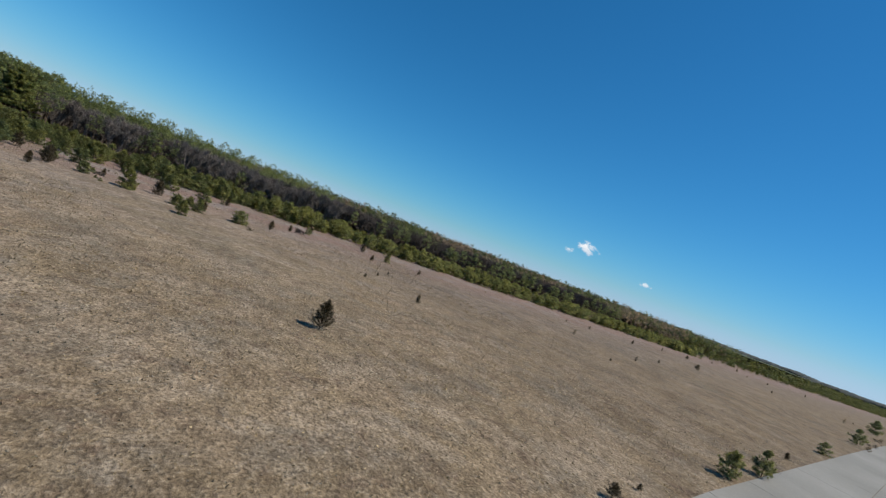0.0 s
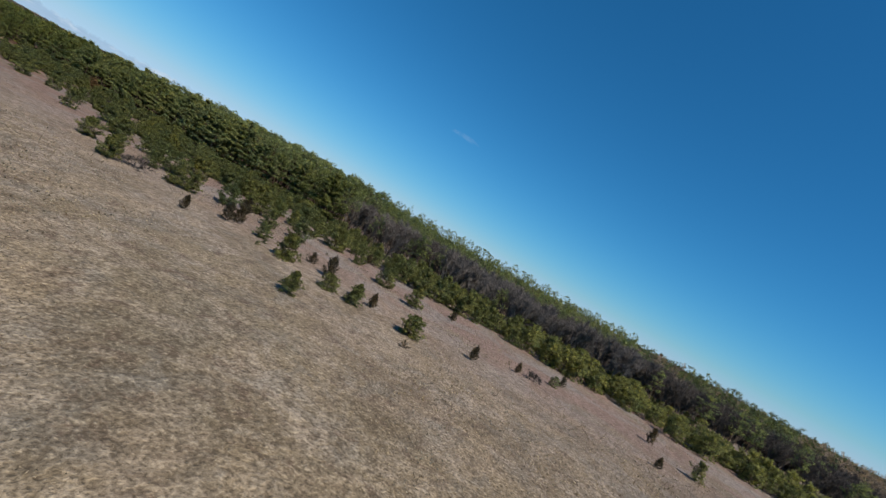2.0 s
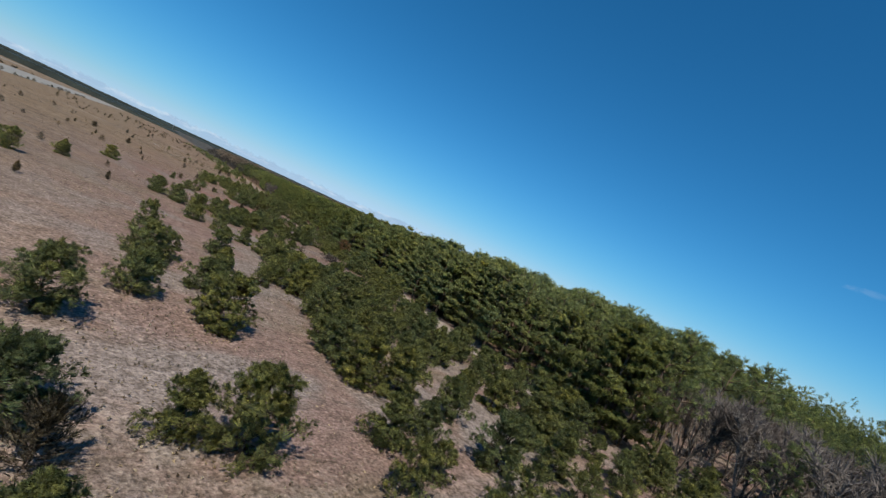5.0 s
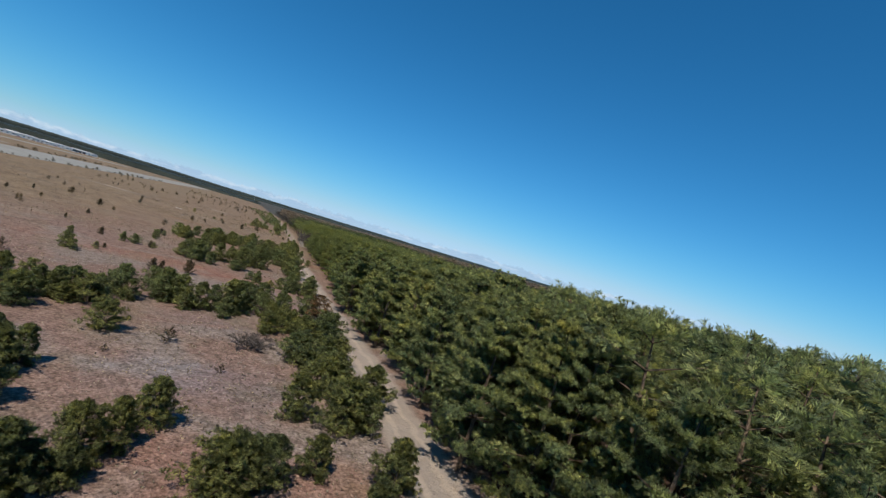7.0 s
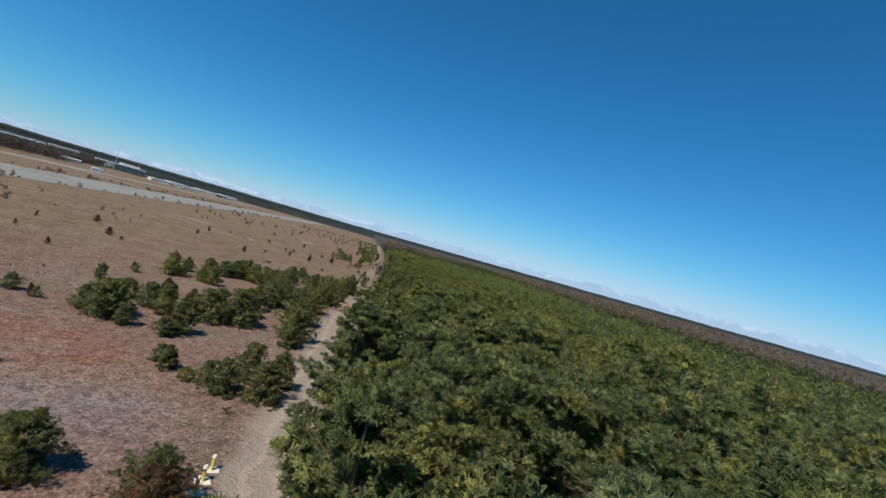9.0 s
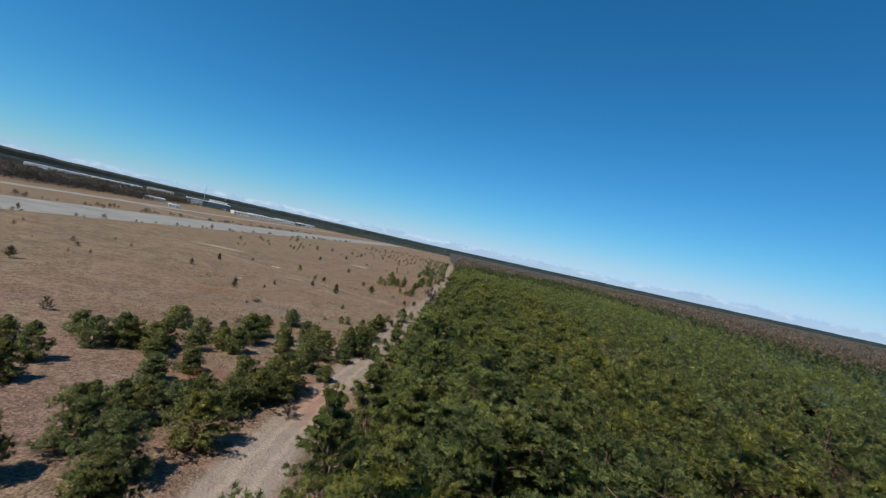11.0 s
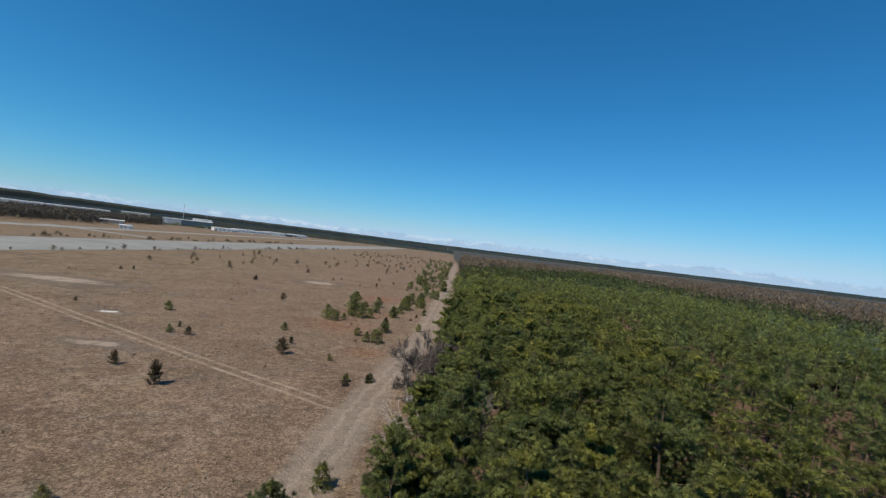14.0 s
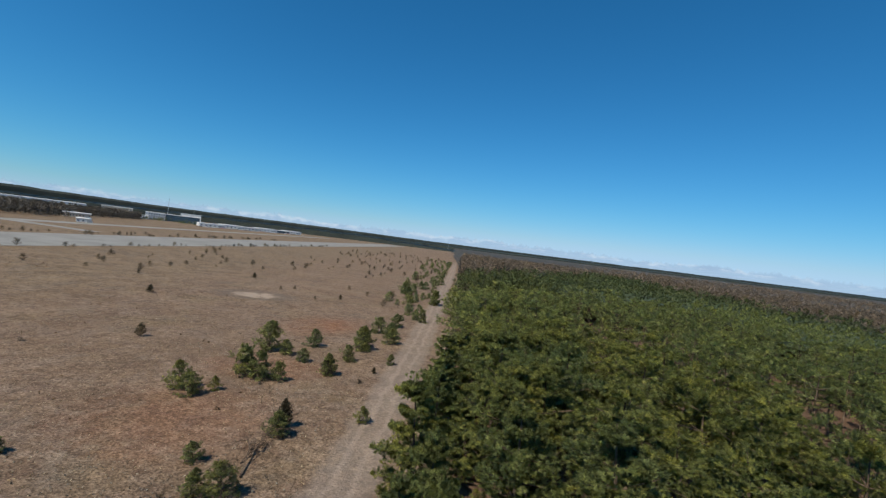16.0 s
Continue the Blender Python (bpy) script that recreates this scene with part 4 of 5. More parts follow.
PINES_WEST = [(130.7, 89.9, 3.8), (134.1, 93.9, 4.0), (137.6, 87.9, 3.6), (139.1, 92.6, 3.8), (136.2, 68.8, 3.4), (138.3, 65.0, 3.8), (141.0, 74.4, 3.4), (142.8, 71.3, 3.6), (142.2, 62.9, 3.0), (139.0, 59.8, 4.2), (143.5, 57.2, 3.6), (140.4, 54.1, 4.4), (142.6, 52.3, 4.2), (127.0, 92.0, 3.8), (123.5, 94.5, 3.6), (132.5, 72.0, 3.6), (129.0, 76.0, 3.2)]
ALL_PINES = PINES_MASS + PINES_WEST + PINES_FILLED + PINES_GROWN + PINES_APRON + PINES_BELT + PINES_TRACK + PINES_GROVE + PINES_COPSE + PINES_THICKET + PINES_MEADOW + PINES_FAR
ALL_CEDARS = CEDARS_APRON + CEDARS_BELT + CEDARS_TRACK + CEDARS_GROVE + CEDARS_COPSE + CEDARS_THICKET + CEDARS_MEADOW + CEDARS_FAR
ALL_SHRUBS = SHRUBS_APRON + SHRUBS_BELT + SHRUBS_TRACK + SHRUBS_GROVE + SHRUBS_COPSE + SHRUBS_THICKET + SHRUBS_MEADOW + SHRUBS_FAR
ALL_BARE = BARE_APRON + BARE_BELT + BARE_TRACK + BARE_THICKET
ALL_RUSTY = RUSTY_TRACK + RUSTY_COPSE
PIPES = [(170.1, 111.6), (170.1, 112.9), (170.2, 114.3)]

YOUNG_PINES = [(plant("young_pine", pine_meshes(100 + i, 3.6, 1.75 + 0.2 * (i % 3), 0.12, 7, 5, 6, 0.25, 6, YOUNG, 1.4 + 0.6 * (i % 3), 0.03, 0.8, 1.2, 3, 0.9), "bushy young pine with olive needles on dry grass", "pine tree", "young pines of the grassland"), 3.75) for i in range(7)]
LITE_YOUNG = [(plant("young_pine", pine_meshes(120 + i, 3.6, 1.85, 0.12, 6, 4, 5, 0.34, 5, YOUNG, 1.3 + 0.4 * (i % 3), 0.03, 0.8, 1.2, 2, 0.9), "bushy young pine with olive needles on dry grass", "pine tree", "young pines of the grassland"), 3.75) for i in range(5)]
FAR_YOUNG = [(plant("young_pine", pine_meshes(130 + i, 3.6, 1.9, 0.12, 5, 4, 6, 0.50, 3, YOUNG, 2.2, 0.03, 0.8, 1.2, 1, 0.9), "bushy young pine", "pine tree"), 3.75) for i in range(4)]
RUSTY_PINES = [(plant("young_pine", pine_meshes(140 + i, 3.6, 1.5, 0.2, 8, 5, 5, 0.22, 4, RUST, 3.0, 0.03, 0.8, 1.15), "dying young pine with rust-brown needles beside the track", "pine tree", "young pines of the grassland"), 3.75) for i in range(2)]
RED_CEDARS = [(plant("cedar_tree", cedar_meshes(200 + i, 2.5, 0.85 + 0.15 * (i % 3), CEDAR, 300, 0.9 + 0.25 * (i % 3), 4, 22), "small dark brown-green cedar on open dry grass", "cedar tree", "cedars of the grassland"), 2.6) for i in range(6)]
FAR_CEDARS = [(plant("cedar_tree", cedar_meshes(220 + i, 2.5, 1.05, CEDAR, 96, 1.0 + 0.2 * i, 4, 12), "small dark cedar far out on the dry grass", "cedar tree", "cedars of the grassland"), 2.6) for i in range(3)]
SHRUB_FORMS = [(plant("shrub", cedar_meshes(240 + i, 1.0, 0.6, CEDAR, 110, 1.9, 4, 10), "low dark shrub in dry grass", "shrub", "low shrubs", ("stem", "crown")), 0.95) for i in range(3)]
BARE_SHRUBS = [(plant("bare_shrub", bare_meshes(260 + i, 1.8, 1.25, 7, 3, DARK_TWIGS, 420, 0.5), "leafless grey-purple shrub, a haze of fine twigs", "shrub", "leafless shrubs"), 1.6) for i in range(3)]
TALL_PINES = [(plant("pine_tree", pine_meshes(300 + i, 12.0, 2.6 + 0.2 * (i % 3), 5.2, 7, 5, 11, 0.26, 7, NEEDLES, 1.9 + 0.5 * (i % 2), 0.05, 0.75, 1.15, 3, 0.6, 0.8, 0.7), "tall dense pine of the plantation", "pine tree", "pines of the wood"), 12.2) for i in range(6)]
LITE_PINES = [(plant("pine_tree", pine_meshes(315 + i, 12.0, 2.8 + 0.2 * (i % 3), 4.2, 6, 4, 11, 0.32, 6, NEEDLES, 1.9 + 0.5 * (i % 2), 0.05, 0.75, 1.2, 2), "tall dense pine of the plantation", "pine tree", "pines of the wood"), 12.2) for i in range(5)]
FAR_PINES = [(plant("pine_tree", pine_meshes(345 + i, 12.0, 3.0 + 0.2 * (i % 3), 6.2, 4, 3, 6, 0.58, 3, NEEDLES, 1.9 + 0.5 * (i % 2), 0.05, 0.75, 1.2, 2), "tall pine", "pine tree"), 12.2) for i in range(5)]
EDGE_PINES = [(plant("pine_tree", pine_meshes(330 + i, 11.0, 3.4, 0.9, 9, 5, 10, 0.32, 6, NEEDLES, 1.7, 0.05, 0.5, 0.9, 4, 0.7, 0.95, 1.5), "tall edge pine with layered boughs down to the ground", "pine tree", "pines of the wood"), 11.2) for i in range(5)]
BARE_TREES = [(plant("bare_tree", bare_meshes(360 + i, 11.0, 0.62, 3, 3, TWIGS, 620, 1.5), "leafless grey deciduous tree among the pines", "tree", "leafless trees of the wood"), 10.5) for i in range(4)]
LITE_BARE = [(plant("bare_tree", bare_meshes(370 + i, 11.0, 0.65, 2, 3, DARK_TWIGS, 190, 1.8), "leafless tree", "tree"), 10.5) for i in range(3)]
LOW_BARE = [(plant("bare_tree", bare_meshes(380 + i, 7.0, 0.95, 5, 4, DARK_TWIGS, 1300, 0.9, DEADWOOD if i == 0 else TWIGS), "leafless tree with pale stems spreading at the wood's edge", "tree", "leafless trees of the wood"), 6.4) for i in range(3)]

rng = np.random.default_rng(11)
near_field = [p for p in ALL_PINES if -40 < p[1] < 215 and p[0] > 85]
set_down(YOUNG_PINES, [p for p in near_field if p[2] >= 2.0 and p[:2] != (136.9, -1.6)], rng, (0.95, 1.25))
set_down(YOUNG_PINES, [(136.9, -1.6, 5.2), (166.5, 75.2, 4.9), (169.6, 73.5, 4.6), (165.9, 95.4, 3.4), (169.6, 97.5, 4.0), (164.0, 84.5, 3.8), (159.4, 60.3, 3.4), (142.8, 100.2, 2.8), (158.5, 105.5, 4.2)], rng, (1.15, 1.4))
set_down(LITE_YOUNG, [p for p in ALL_PINES if p not in near_field or p[2] < 2.0], rng, (0.9, 1.2))
# dense rows and groves where the young pines have grown together
GROVES = ((136, 90, 149, 103, 2.6), (149, 103, 161, 98, 2.8), (161, 98, 168, 92, 2.4), (167, 86, 168.5, 74, 2.6))
crowd = []
for x0, y0, x1, y1, wide in GROVES:
    for k in range(int(math.hypot(x1 - x0, y1 - y0) / 2.0)):
        f = (k + rng.uniform()) * 2.0 / math.hypot(x1 - x0, y1 - y0)
        crowd.append((x0 + (x1 - x0) * f + rng.normal() * wide * 0.6, y0 + (y1 - y0) * f + rng.normal() * wide * 0.6, rng.uniform(2.6, 4.6)))
crowd = [c for c in crowd if c[0] < track_x(c[1]) - 3.5 and all((c[0] - a) ** 2 + (c[1] - b) ** 2 > 2.2 for a, b, _ in ALL_PINES)]
set_down(LITE_YOUNG, crowd, rng, (0.95, 1.2))
mates = [(x + rng.uniform(-2.2, 2.2), y + rng.uniform(-2.4, 2.4), h * rng.uniform(0.6, 0.95)) for x, y, h in ALL_PINES if 88 < y < 130 and h > 2.2 and x < track_x(y) - 6]
set_down(LITE_YOUNG, mates, rng, (0.95, 1.2))
set_down(RUSTY_PINES, [(x, y, h * 1.12) for x, y, h in ALL_RUSTY], rng, (1.25, 1.45))
set_down(RED_CEDARS, ALL_CEDARS, rng)
set_down(SHRUB_FORMS, ALL_SHRUBS, rng, (1.0, 1.5))
set_down(BARE_SHRUBS, ALL_BARE, rng, (1.2, 1.7))


def scatter(rng, x0, x1, y0, y1, gap, inside, taken=()):
    """Points of an uneven lattice inside a region, apart from those taken."""
    out = []
    for j in range(int((y1 - y0) / gap)):
        for i in range(int((x1 - x0) / gap)):
            x = x0 + (i + 0.5 + rng.uniform(-0.42, 0.42) + 0.5 * (j % 2)) * gap
            y = y0 + (j + 0.5 + rng.uniform(-0.42, 0.42)) * gap
            if inside(x, y) and all((x - a) ** 2 + (y - b) ** 2 > (gap * 0.75) ** 2 for a, b, _ in taken):
                out.append((x, y))
    return out


# the belt of young pines between grassland and wood
def in_belt(x, y):
    left = float(np.interp(y, (-320, -120, -45, -22, -5, 8, 25, 45, 62, 78), (132, 140, 146, 144, 140, 131, 121, 116, 124, 150)))
    gap = noise.noise((x * 0.09, y * 0.09, 7.0))
    if y > 52 and x > 134:
        return False
    return left < x < min(edge_x(y) + (3.0 if y < -90 else 13.0), track_x(y) - 3.2 if y > 15 else 999) and gap > (0.0 if y > -14 and x < 144 else -0.45)


belt = [(x, y, rng.uniform(2.6, 4.7) if y > -10 else rng.uniform(3.2, 6.2)) for x, y in scatter(rng, 110, 178, -320, 78, 4.3, in_belt, ALL_PINES)]
close_by = [b for b in belt if 10 < b[1] < 78 and b[0] > 126][:60]
set_down(YOUNG_PINES, close_by, rng, (0.95, 1.3))
joined("young_pine_belt", LITE_YOUNG, [b for b in belt if b not in close_by and b[1] > -45], rng, "belt of bushy young pines along the wood", (0.95, 1.3))
joined("southern_pine_belt", FAR_YOUNG, [b for b in belt if b[1] <= -45], rng, "belt of bushy young pines along the southern wood", (0.95, 1.3))

# small cedars spread over the far meadow and along the runway's verges
mid_field = scatter(rng, 40, 150, 105, 290, 13.0, lambda x, y: noise.noise((x * 0.035, y * 0.035, 1.7)) > -0.08, [*ALL_PINES, *ALL_CEDARS])
set_down(FAR_CEDARS, [(x, y, rng.uniform(0.7, 2.7)) for x, y in mid_field], rng, (1.0, 1.4))
far_field = scatter(rng, 45, 186, 400, 900, 15.0, lambda x, y: x < track_x(y) - 5 and noise.noise((x * 0.02, y * 0.012, 1.0)) + (x - 110) * 0.006 > -0.05)
joined("far_cedars", FAR_CEDARS, [(x, y, rng.uniform(1.2, 3.2)) for x, y in far_field], rng, "small dark cedars spread over the far meadow", (1.0, 1.5))
verge = [(runway_edge(y) + rng.normal() * 2.0 + 0.5, y, rng.uniform(1.2, 3.2)) for y in np.cumsum(rng.uniform(4, 22, 56)) + 150]
verge += [(runway_edge(y) - 58 + rng.normal() * 6.0 - 8.0, y, rng.uniform(1.2, 3.6)) for y in np.cumsum(rng.uniform(3, 13, 76)) + 230]
verge += [(runway_edge(y) + rng.normal() * 1.0 + 0.8, y, rng.uniform(0.6, 1.8)) for y in np.cumsum(rng.uniform(10, 30, 8)) - 330]
set_down(FAR_CEDARS, [v for v in verge if rng.uniform() < 0.92], rng, (1.2, 1.8))
set_down(SHRUB_FORMS, [(x + 1, y + 3, h * 0.6) for x, y, h in verge[::2]], rng, (1.2, 1.8))
south = scatter(rng, 25, 132, -420, -95, 22.0, lambda x, y: noise.noise((x * 0.03, y * 0.02, 4.0)) > -0.05, ALL_CEDARS)
joined("southern_cedars", FAR_CEDARS, [(x, y, rng.uniform(0.9, 2.4)) for x, y in south], rng, "small dark cedars on the southern meadow")
row = [(track_x(y) - 3.5 - rng.uniform(0, 1) ** 1.5 * (10 + 0.05 * (y - 385)), y, rng.uniform(1.0, 3.6)) for y in np.arange(385, 800, 3.4)]
joined("far_young_pines", FAR_YOUNG, row, rng, "row of young pines beside the far track")

# the wood: edge rows, then the ranks behind
BARE_SPOTS = [(187.2, 278, 8.2), (189.2, 283, 8.5), (190.0, 277, 6.5), (186.6, 276, 4.2), (187, 17, 11.0), (200, -1, 12.0), (196, 8, 11.0), (186, -14, 10.0), (210, 12, 12.5), (193.2, 255, 9.5), (192.2, 281, 7.5), (191.5, 287, 6.0)]


def stature(y):
    return float(np.interp(y, (-60, 10, 70, 100, 140, 200), (3.2, 4.6, 4.6, 3.6, 1.8, 0.0)))


wood = scatter(rng, 140, 232, 16, 400, 4.5, lambda x, y: edge_x(y) - 0.2 + 1.5 * noise.noise((y * 0.09, 3.0, 0.0)) < x < edge_x(y) + (32 if 40 < y < 330 else 26) and not (256 < y < 289 and x < 190.2), BARE_SPOTS)
edge_rows = [(x, y, rng.uniform(8.2, 11.5) + stature(y)) for x, y in wood if x < edge_x(y) + 5.0]
ranks = [(x, y, rng.uniform(9.8, 13.4) + stature(y) * (1.0 + 0.25 * min(1.0, max(0.0, (x - edge_x(y) - 10) / 16)))) for x, y in wood if x >= edge_x(y) + 5.0]
near_ranks = [r for r in ranks if 60 < r[1] < 330 and r[0] < edge_x(r[1]) + 19][:210]
set_down(EDGE_PINES, [e for e in edge_rows if e[1] < 345], rng, (0.9, 1.15))
set_down(TALL_PINES, [r for r in near_ranks if r[0] < edge_x(r[1]) + 12], rng, (1.15, 1.45))
set_down(LITE_PINES, [r for r in near_ranks if r[0] >= edge_x(r[1]) + 12], rng, (1.15, 1.45))
rest = [r for r in ranks if r not in near_ranks]
joined("far_ranks", FAR_PINES, [r for r in rest if not 90 < r[1] < 345] + [e for e in edge_rows if e[1] >= 345], rng, "ranks of tall plantation pines farther along", (1.1, 1.4))
joined("pine_wood", LITE_PINES, [r for r in rest if 90 < r[1] < 345], rng, "dense ranks of tall plantation pines", (1.15, 1.45))
set_down(LOW_BARE, [b for b in BARE_SPOTS if b[2] < 9], rng)
set_down(BARE_TREES, [b for b in BARE_SPOTS if b[2] >= 9], rng)
south_wood = scatter(rng, 138, 215, -250, 16, 4.7, lambda x, y: edge_x(y) + 2 < x < edge_x(y) + 34, BARE_SPOTS)
mixed = [(x, y, rng.uniform(11.0, 14.5)) for x, y in south_wood]
bare_here = [m for m in mixed if -75 < m[1] and 1 < m[0] - edge_x(m[1]) < 15 and rng.uniform() < 0.55]
bare_back = [m for m in mixed if m not in bare_here and m[0] - edge_x(m[1]) > 6 and noise.noise((m[0] * 0.03, m[1] * 0.03, 2.0)) > -0.22]
joined("leafless_wood", LITE_BARE, bare_back, rng, "grey-brown leafless trees of the mixed wood")
joined("mixed_wood", FAR_PINES, [(x, y, h - 2.0) for x, y, h in mixed if (x, y, h) not in bare_here and (x, y, h) not in bare_back], rng, "tall pines of the mixed wood")
set_down(BARE_TREES, bare_here[:110], rng)
deep_wood = scatter(rng, 150, 300, -90, 420, 5.6, lambda x, y: edge_x(y) + (31 if y > 40 else 26) < x < edge_x(y) + (72 if y > 40 else 64))
deep_bare = [p for p in deep_wood if p[1] < 22 and rng.uniform() < 0.65]
joined("deep_leafless_wood", LITE_BARE, [(x, y, rng.uniform(11.0, 14.0)) for x, y in deep_bare], rng, "grey-brown leafless trees deep in the mixed wood")
deep_wood = [p for p in deep_wood if p not in deep_bare]
joined("deep_pine_wood", FAR_PINES, [(x, y, rng.uniform(9.6, 13.4) + (1.25 * stature(y) if y > 16 else 1.0)) for x, y in deep_wood], rng, "dense pine wood behind the first ranks", (0.95, 1.25))
for group in (FAR_PINES, FAR_YOUNG, LITE_YOUNG, LITE_PINES, YOUNG_PINES, RUSTY_PINES, RED_CEDARS, FAR_CEDARS, SHRUB_FORMS, BARE_SHRUBS, TALL_PINES, EDGE_PINES, BARE_TREES, LITE_BARE, LOW_BARE):
    clear(group)


# ---- far woods ----
def far_crowns(name, spots, material, label, sprays, radius, broad, narrow, seed, low=0.52):
    rng = np.random.default_rng(seed)
    s = np.array(spots)
    k = len(s)
    a = rng.uniform(0, 2 * math.pi, (k, sprays))
    t = rng.uniform(0.0, 1.0, (k, sprays))
    r = s[:, 3:4] * np.sqrt(1.0 - t ** 1.6) * rng.uniform(0.6, 1.1, (k, sprays))
    c = np.stack([s[:, 0:1] + r * np.cos(a), s[:, 1:2] + r * np.sin(a), s[:, 2:3] * (low + (0.98 - low) * t)], -1).reshape(-1, 3)
    ax = np.stack([np.cos(a) * narrow, np.sin(a) * narrow, np.full_like(a, 1.0)], -1).reshape(-1, 3)
    tri = fans(rng, c, ax, radius, 4, broad, 0.6 * narrow + 0.12)
    core = np.repeat(np.repeat(s[:, :3] * np.array([1, 1, 0.55]), sprays, 0), 4, 0)
    tagged(new(name, tri_mesh(name, tri, material, outward(tri, core, 1.0, 0.4, rng))), label, "woodland", kind="stuff")


def canopy_sheet(name, xs, ys, height, material, label, keep):
    verts, faces, index = [], [], {}
    for j, y in enumerate(ys):
        for i, x in enumerate(xs):
            if keep(x, y):
                index[i, j] = len(verts)
                verts.append((x, y, min(1.0, 0.02 + max(0.0, x - edge_x(y) - 4.0) / 14.0) * (height if 140 < x < 415 and -410 < y < 750 else height + 3.6) + 1.6 * noise.noise((x * 0.11, y * 0.11, 5.0)) + 1.2 * noise.noise((x * 0.021, y * 0.021, 9.0))))
    for (i, j), a in index.items():
        q = [index.get(k) for k in ((i + 1, j), (i + 1, j + 1), (i, j + 1))]
        if None not in q:
            faces.append((a, *q))
    tagged(new(name, mesh_of(name, verts, faces, material)), label, "woodland", kind="stuff")


def brown_side(x, y):
    """Where the leafless woodland takes over from the pines."""
    ragged = noise.noise((x * 0.012, y * 0.012, 3.0))
    return y > 120 and (x > 338 + 30 * ragged + max(0.0, 300 - y) * 0.9 or y > 476 + 1.6 * max(0.0, x - 205) + 25 * ragged)


rng = np.random.default_rng(21)
green, brown, middle = [], [], []
for x, y in scatter(rng, 140, 420, -420, 760, 5.6, lambda x, y: x > edge_x(y) + (70 if 40 < y < 420 else 53 if -90 < y <= 40 else 25 if -250 < y < 400 else 2)):
    if brown_side(x, y):
        brown.append((x, y, rng.uniform(11.5, 15.0), rng.uniform(2.2, 3.2)))
    elif x < edge_x(y) + 100 and -90 < y < 420:
        middle.append((x, y, rng.uniform(9.6, 13.4) + 1.25 * stature(y), rng.uniform(2.3, 3.1)))
    elif y < -20 and noise.noise((x * 0.03, y * 0.03, 2.0)) > 0.0:
        brown.append((x, y, rng.uniform(11.0, 15.0), rng.uniform(2.2, 3.2)))
    else:
        green.append((x, y, rng.uniform(10.6, 13.4) + (2.5 if y < 20 else stature(y)), rng.uniform(2.3, 3.1)))
for x, y in scatter(rng, 420, 760, 120, 1100, 10.5, brown_side):
    brown.append((x, y, rng.uniform(12.0, 16.0), rng.uniform(3.0, 4.4)))
far_crowns("far_pine_wood", green, FAR_NEEDLES, "dense dark green pine wood running to the horizon", 15, 1.35, 0.75, 0.8, 31)
far_edge = [(x, y, rng.uniform(4.0, 7.0) if x < edge_x(y) + 9 else rng.uniform(9.0, 13.0), rng.uniform(2.2, 3.4)) for x, y in scatter(rng, 100, 190, -1500, -300, 7.5, lambda x, y: edge_x(y) - 2 < x < edge_x(y) + 32)]
northern_edge = [(x, y, rng.uniform(8.0, 11.0) if x < edge_x(y) + 6 else rng.uniform(10.0, 12.5), rng.uniform(2.0, 2.8)) for x, y in scatter(rng, 180, 330, 398, 560, 5.0, lambda x, y: edge_x(y) < x < edge_x(y) + 32 and not brown_side(x, y))]
bare_edge = [(x, y, rng.uniform(6.0, 9.0) if x < edge_x(y) + 7 else rng.uniform(10.0, 13.0), rng.uniform(2.2, 3.2)) for x, y in scatter(rng, 185, 340, 470, 900, 6.0, lambda x, y: edge_x(y) + 1 < x < edge_x(y) + 34 and brown_side(x, y))]
far_crowns("leafless_wood_edge", bare_edge, THICKET, "grey leafless trees at the far end of the pine wood", 26, 1.7, 0.6, 0.7, 38, 0.1)
far_crowns("northern_pine_edge", northern_edge, FAR_NEEDLES, "dark edge of the pine wood beside the far track", 34, 1.2, 0.75, 0.8, 36, 0.08)
far_crowns("southern_pine_edge", far_edge, FAR_NEEDLES, "dark edge of the pine wood along the southern meadow", 22, 1.7, 0.75, 0.8, 35, 0.12)
far_crowns("middle_pine_wood", middle, NEEDLES, "dense pine wood behind the first ranks", 60, 0.95, 0.6, 0.8, 34)
far_crowns("far_leafless_wood", brown, BROWN_WOOD, "leafless brown-grey woodland behind the pines", 18, 1.9, 0.6, 0.7, 32, 0.4)
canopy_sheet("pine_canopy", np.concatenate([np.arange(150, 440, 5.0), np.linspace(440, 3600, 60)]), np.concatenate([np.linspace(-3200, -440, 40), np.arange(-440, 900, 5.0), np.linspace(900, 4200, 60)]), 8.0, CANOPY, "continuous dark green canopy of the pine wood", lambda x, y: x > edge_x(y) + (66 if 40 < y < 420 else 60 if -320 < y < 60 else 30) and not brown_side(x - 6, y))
canopy_sheet("leafless_canopy", np.concatenate([np.arange(206, 440, 6.0), np.linspace(440, 3600, 60)]), np.concatenate([np.arange(120, 900, 6.0), np.linspace(900, 4200, 60)]), 8.0, BROWN_CANOPY, "brown-grey canopy of leafless woodland", brown_side)

BUILT = ((-620, 1078, 75), (-448, 1012, 62), (-480, 1185, 45), (-390, 1175, 45), (-240, 800, 26))


def in_thicket(x, y):
    rim = float(np.interp(y, (420, 600, 780, 815, 1000, 1090), (-186, -192, -226, -262, -300, -372)))
    return rim - 150 < x - 12 * noise.noise((y * 0.03, 0, 0)) < rim and all((x - a) ** 2 + (y - b) ** 2 > r * r for a, b, r in BUILT)


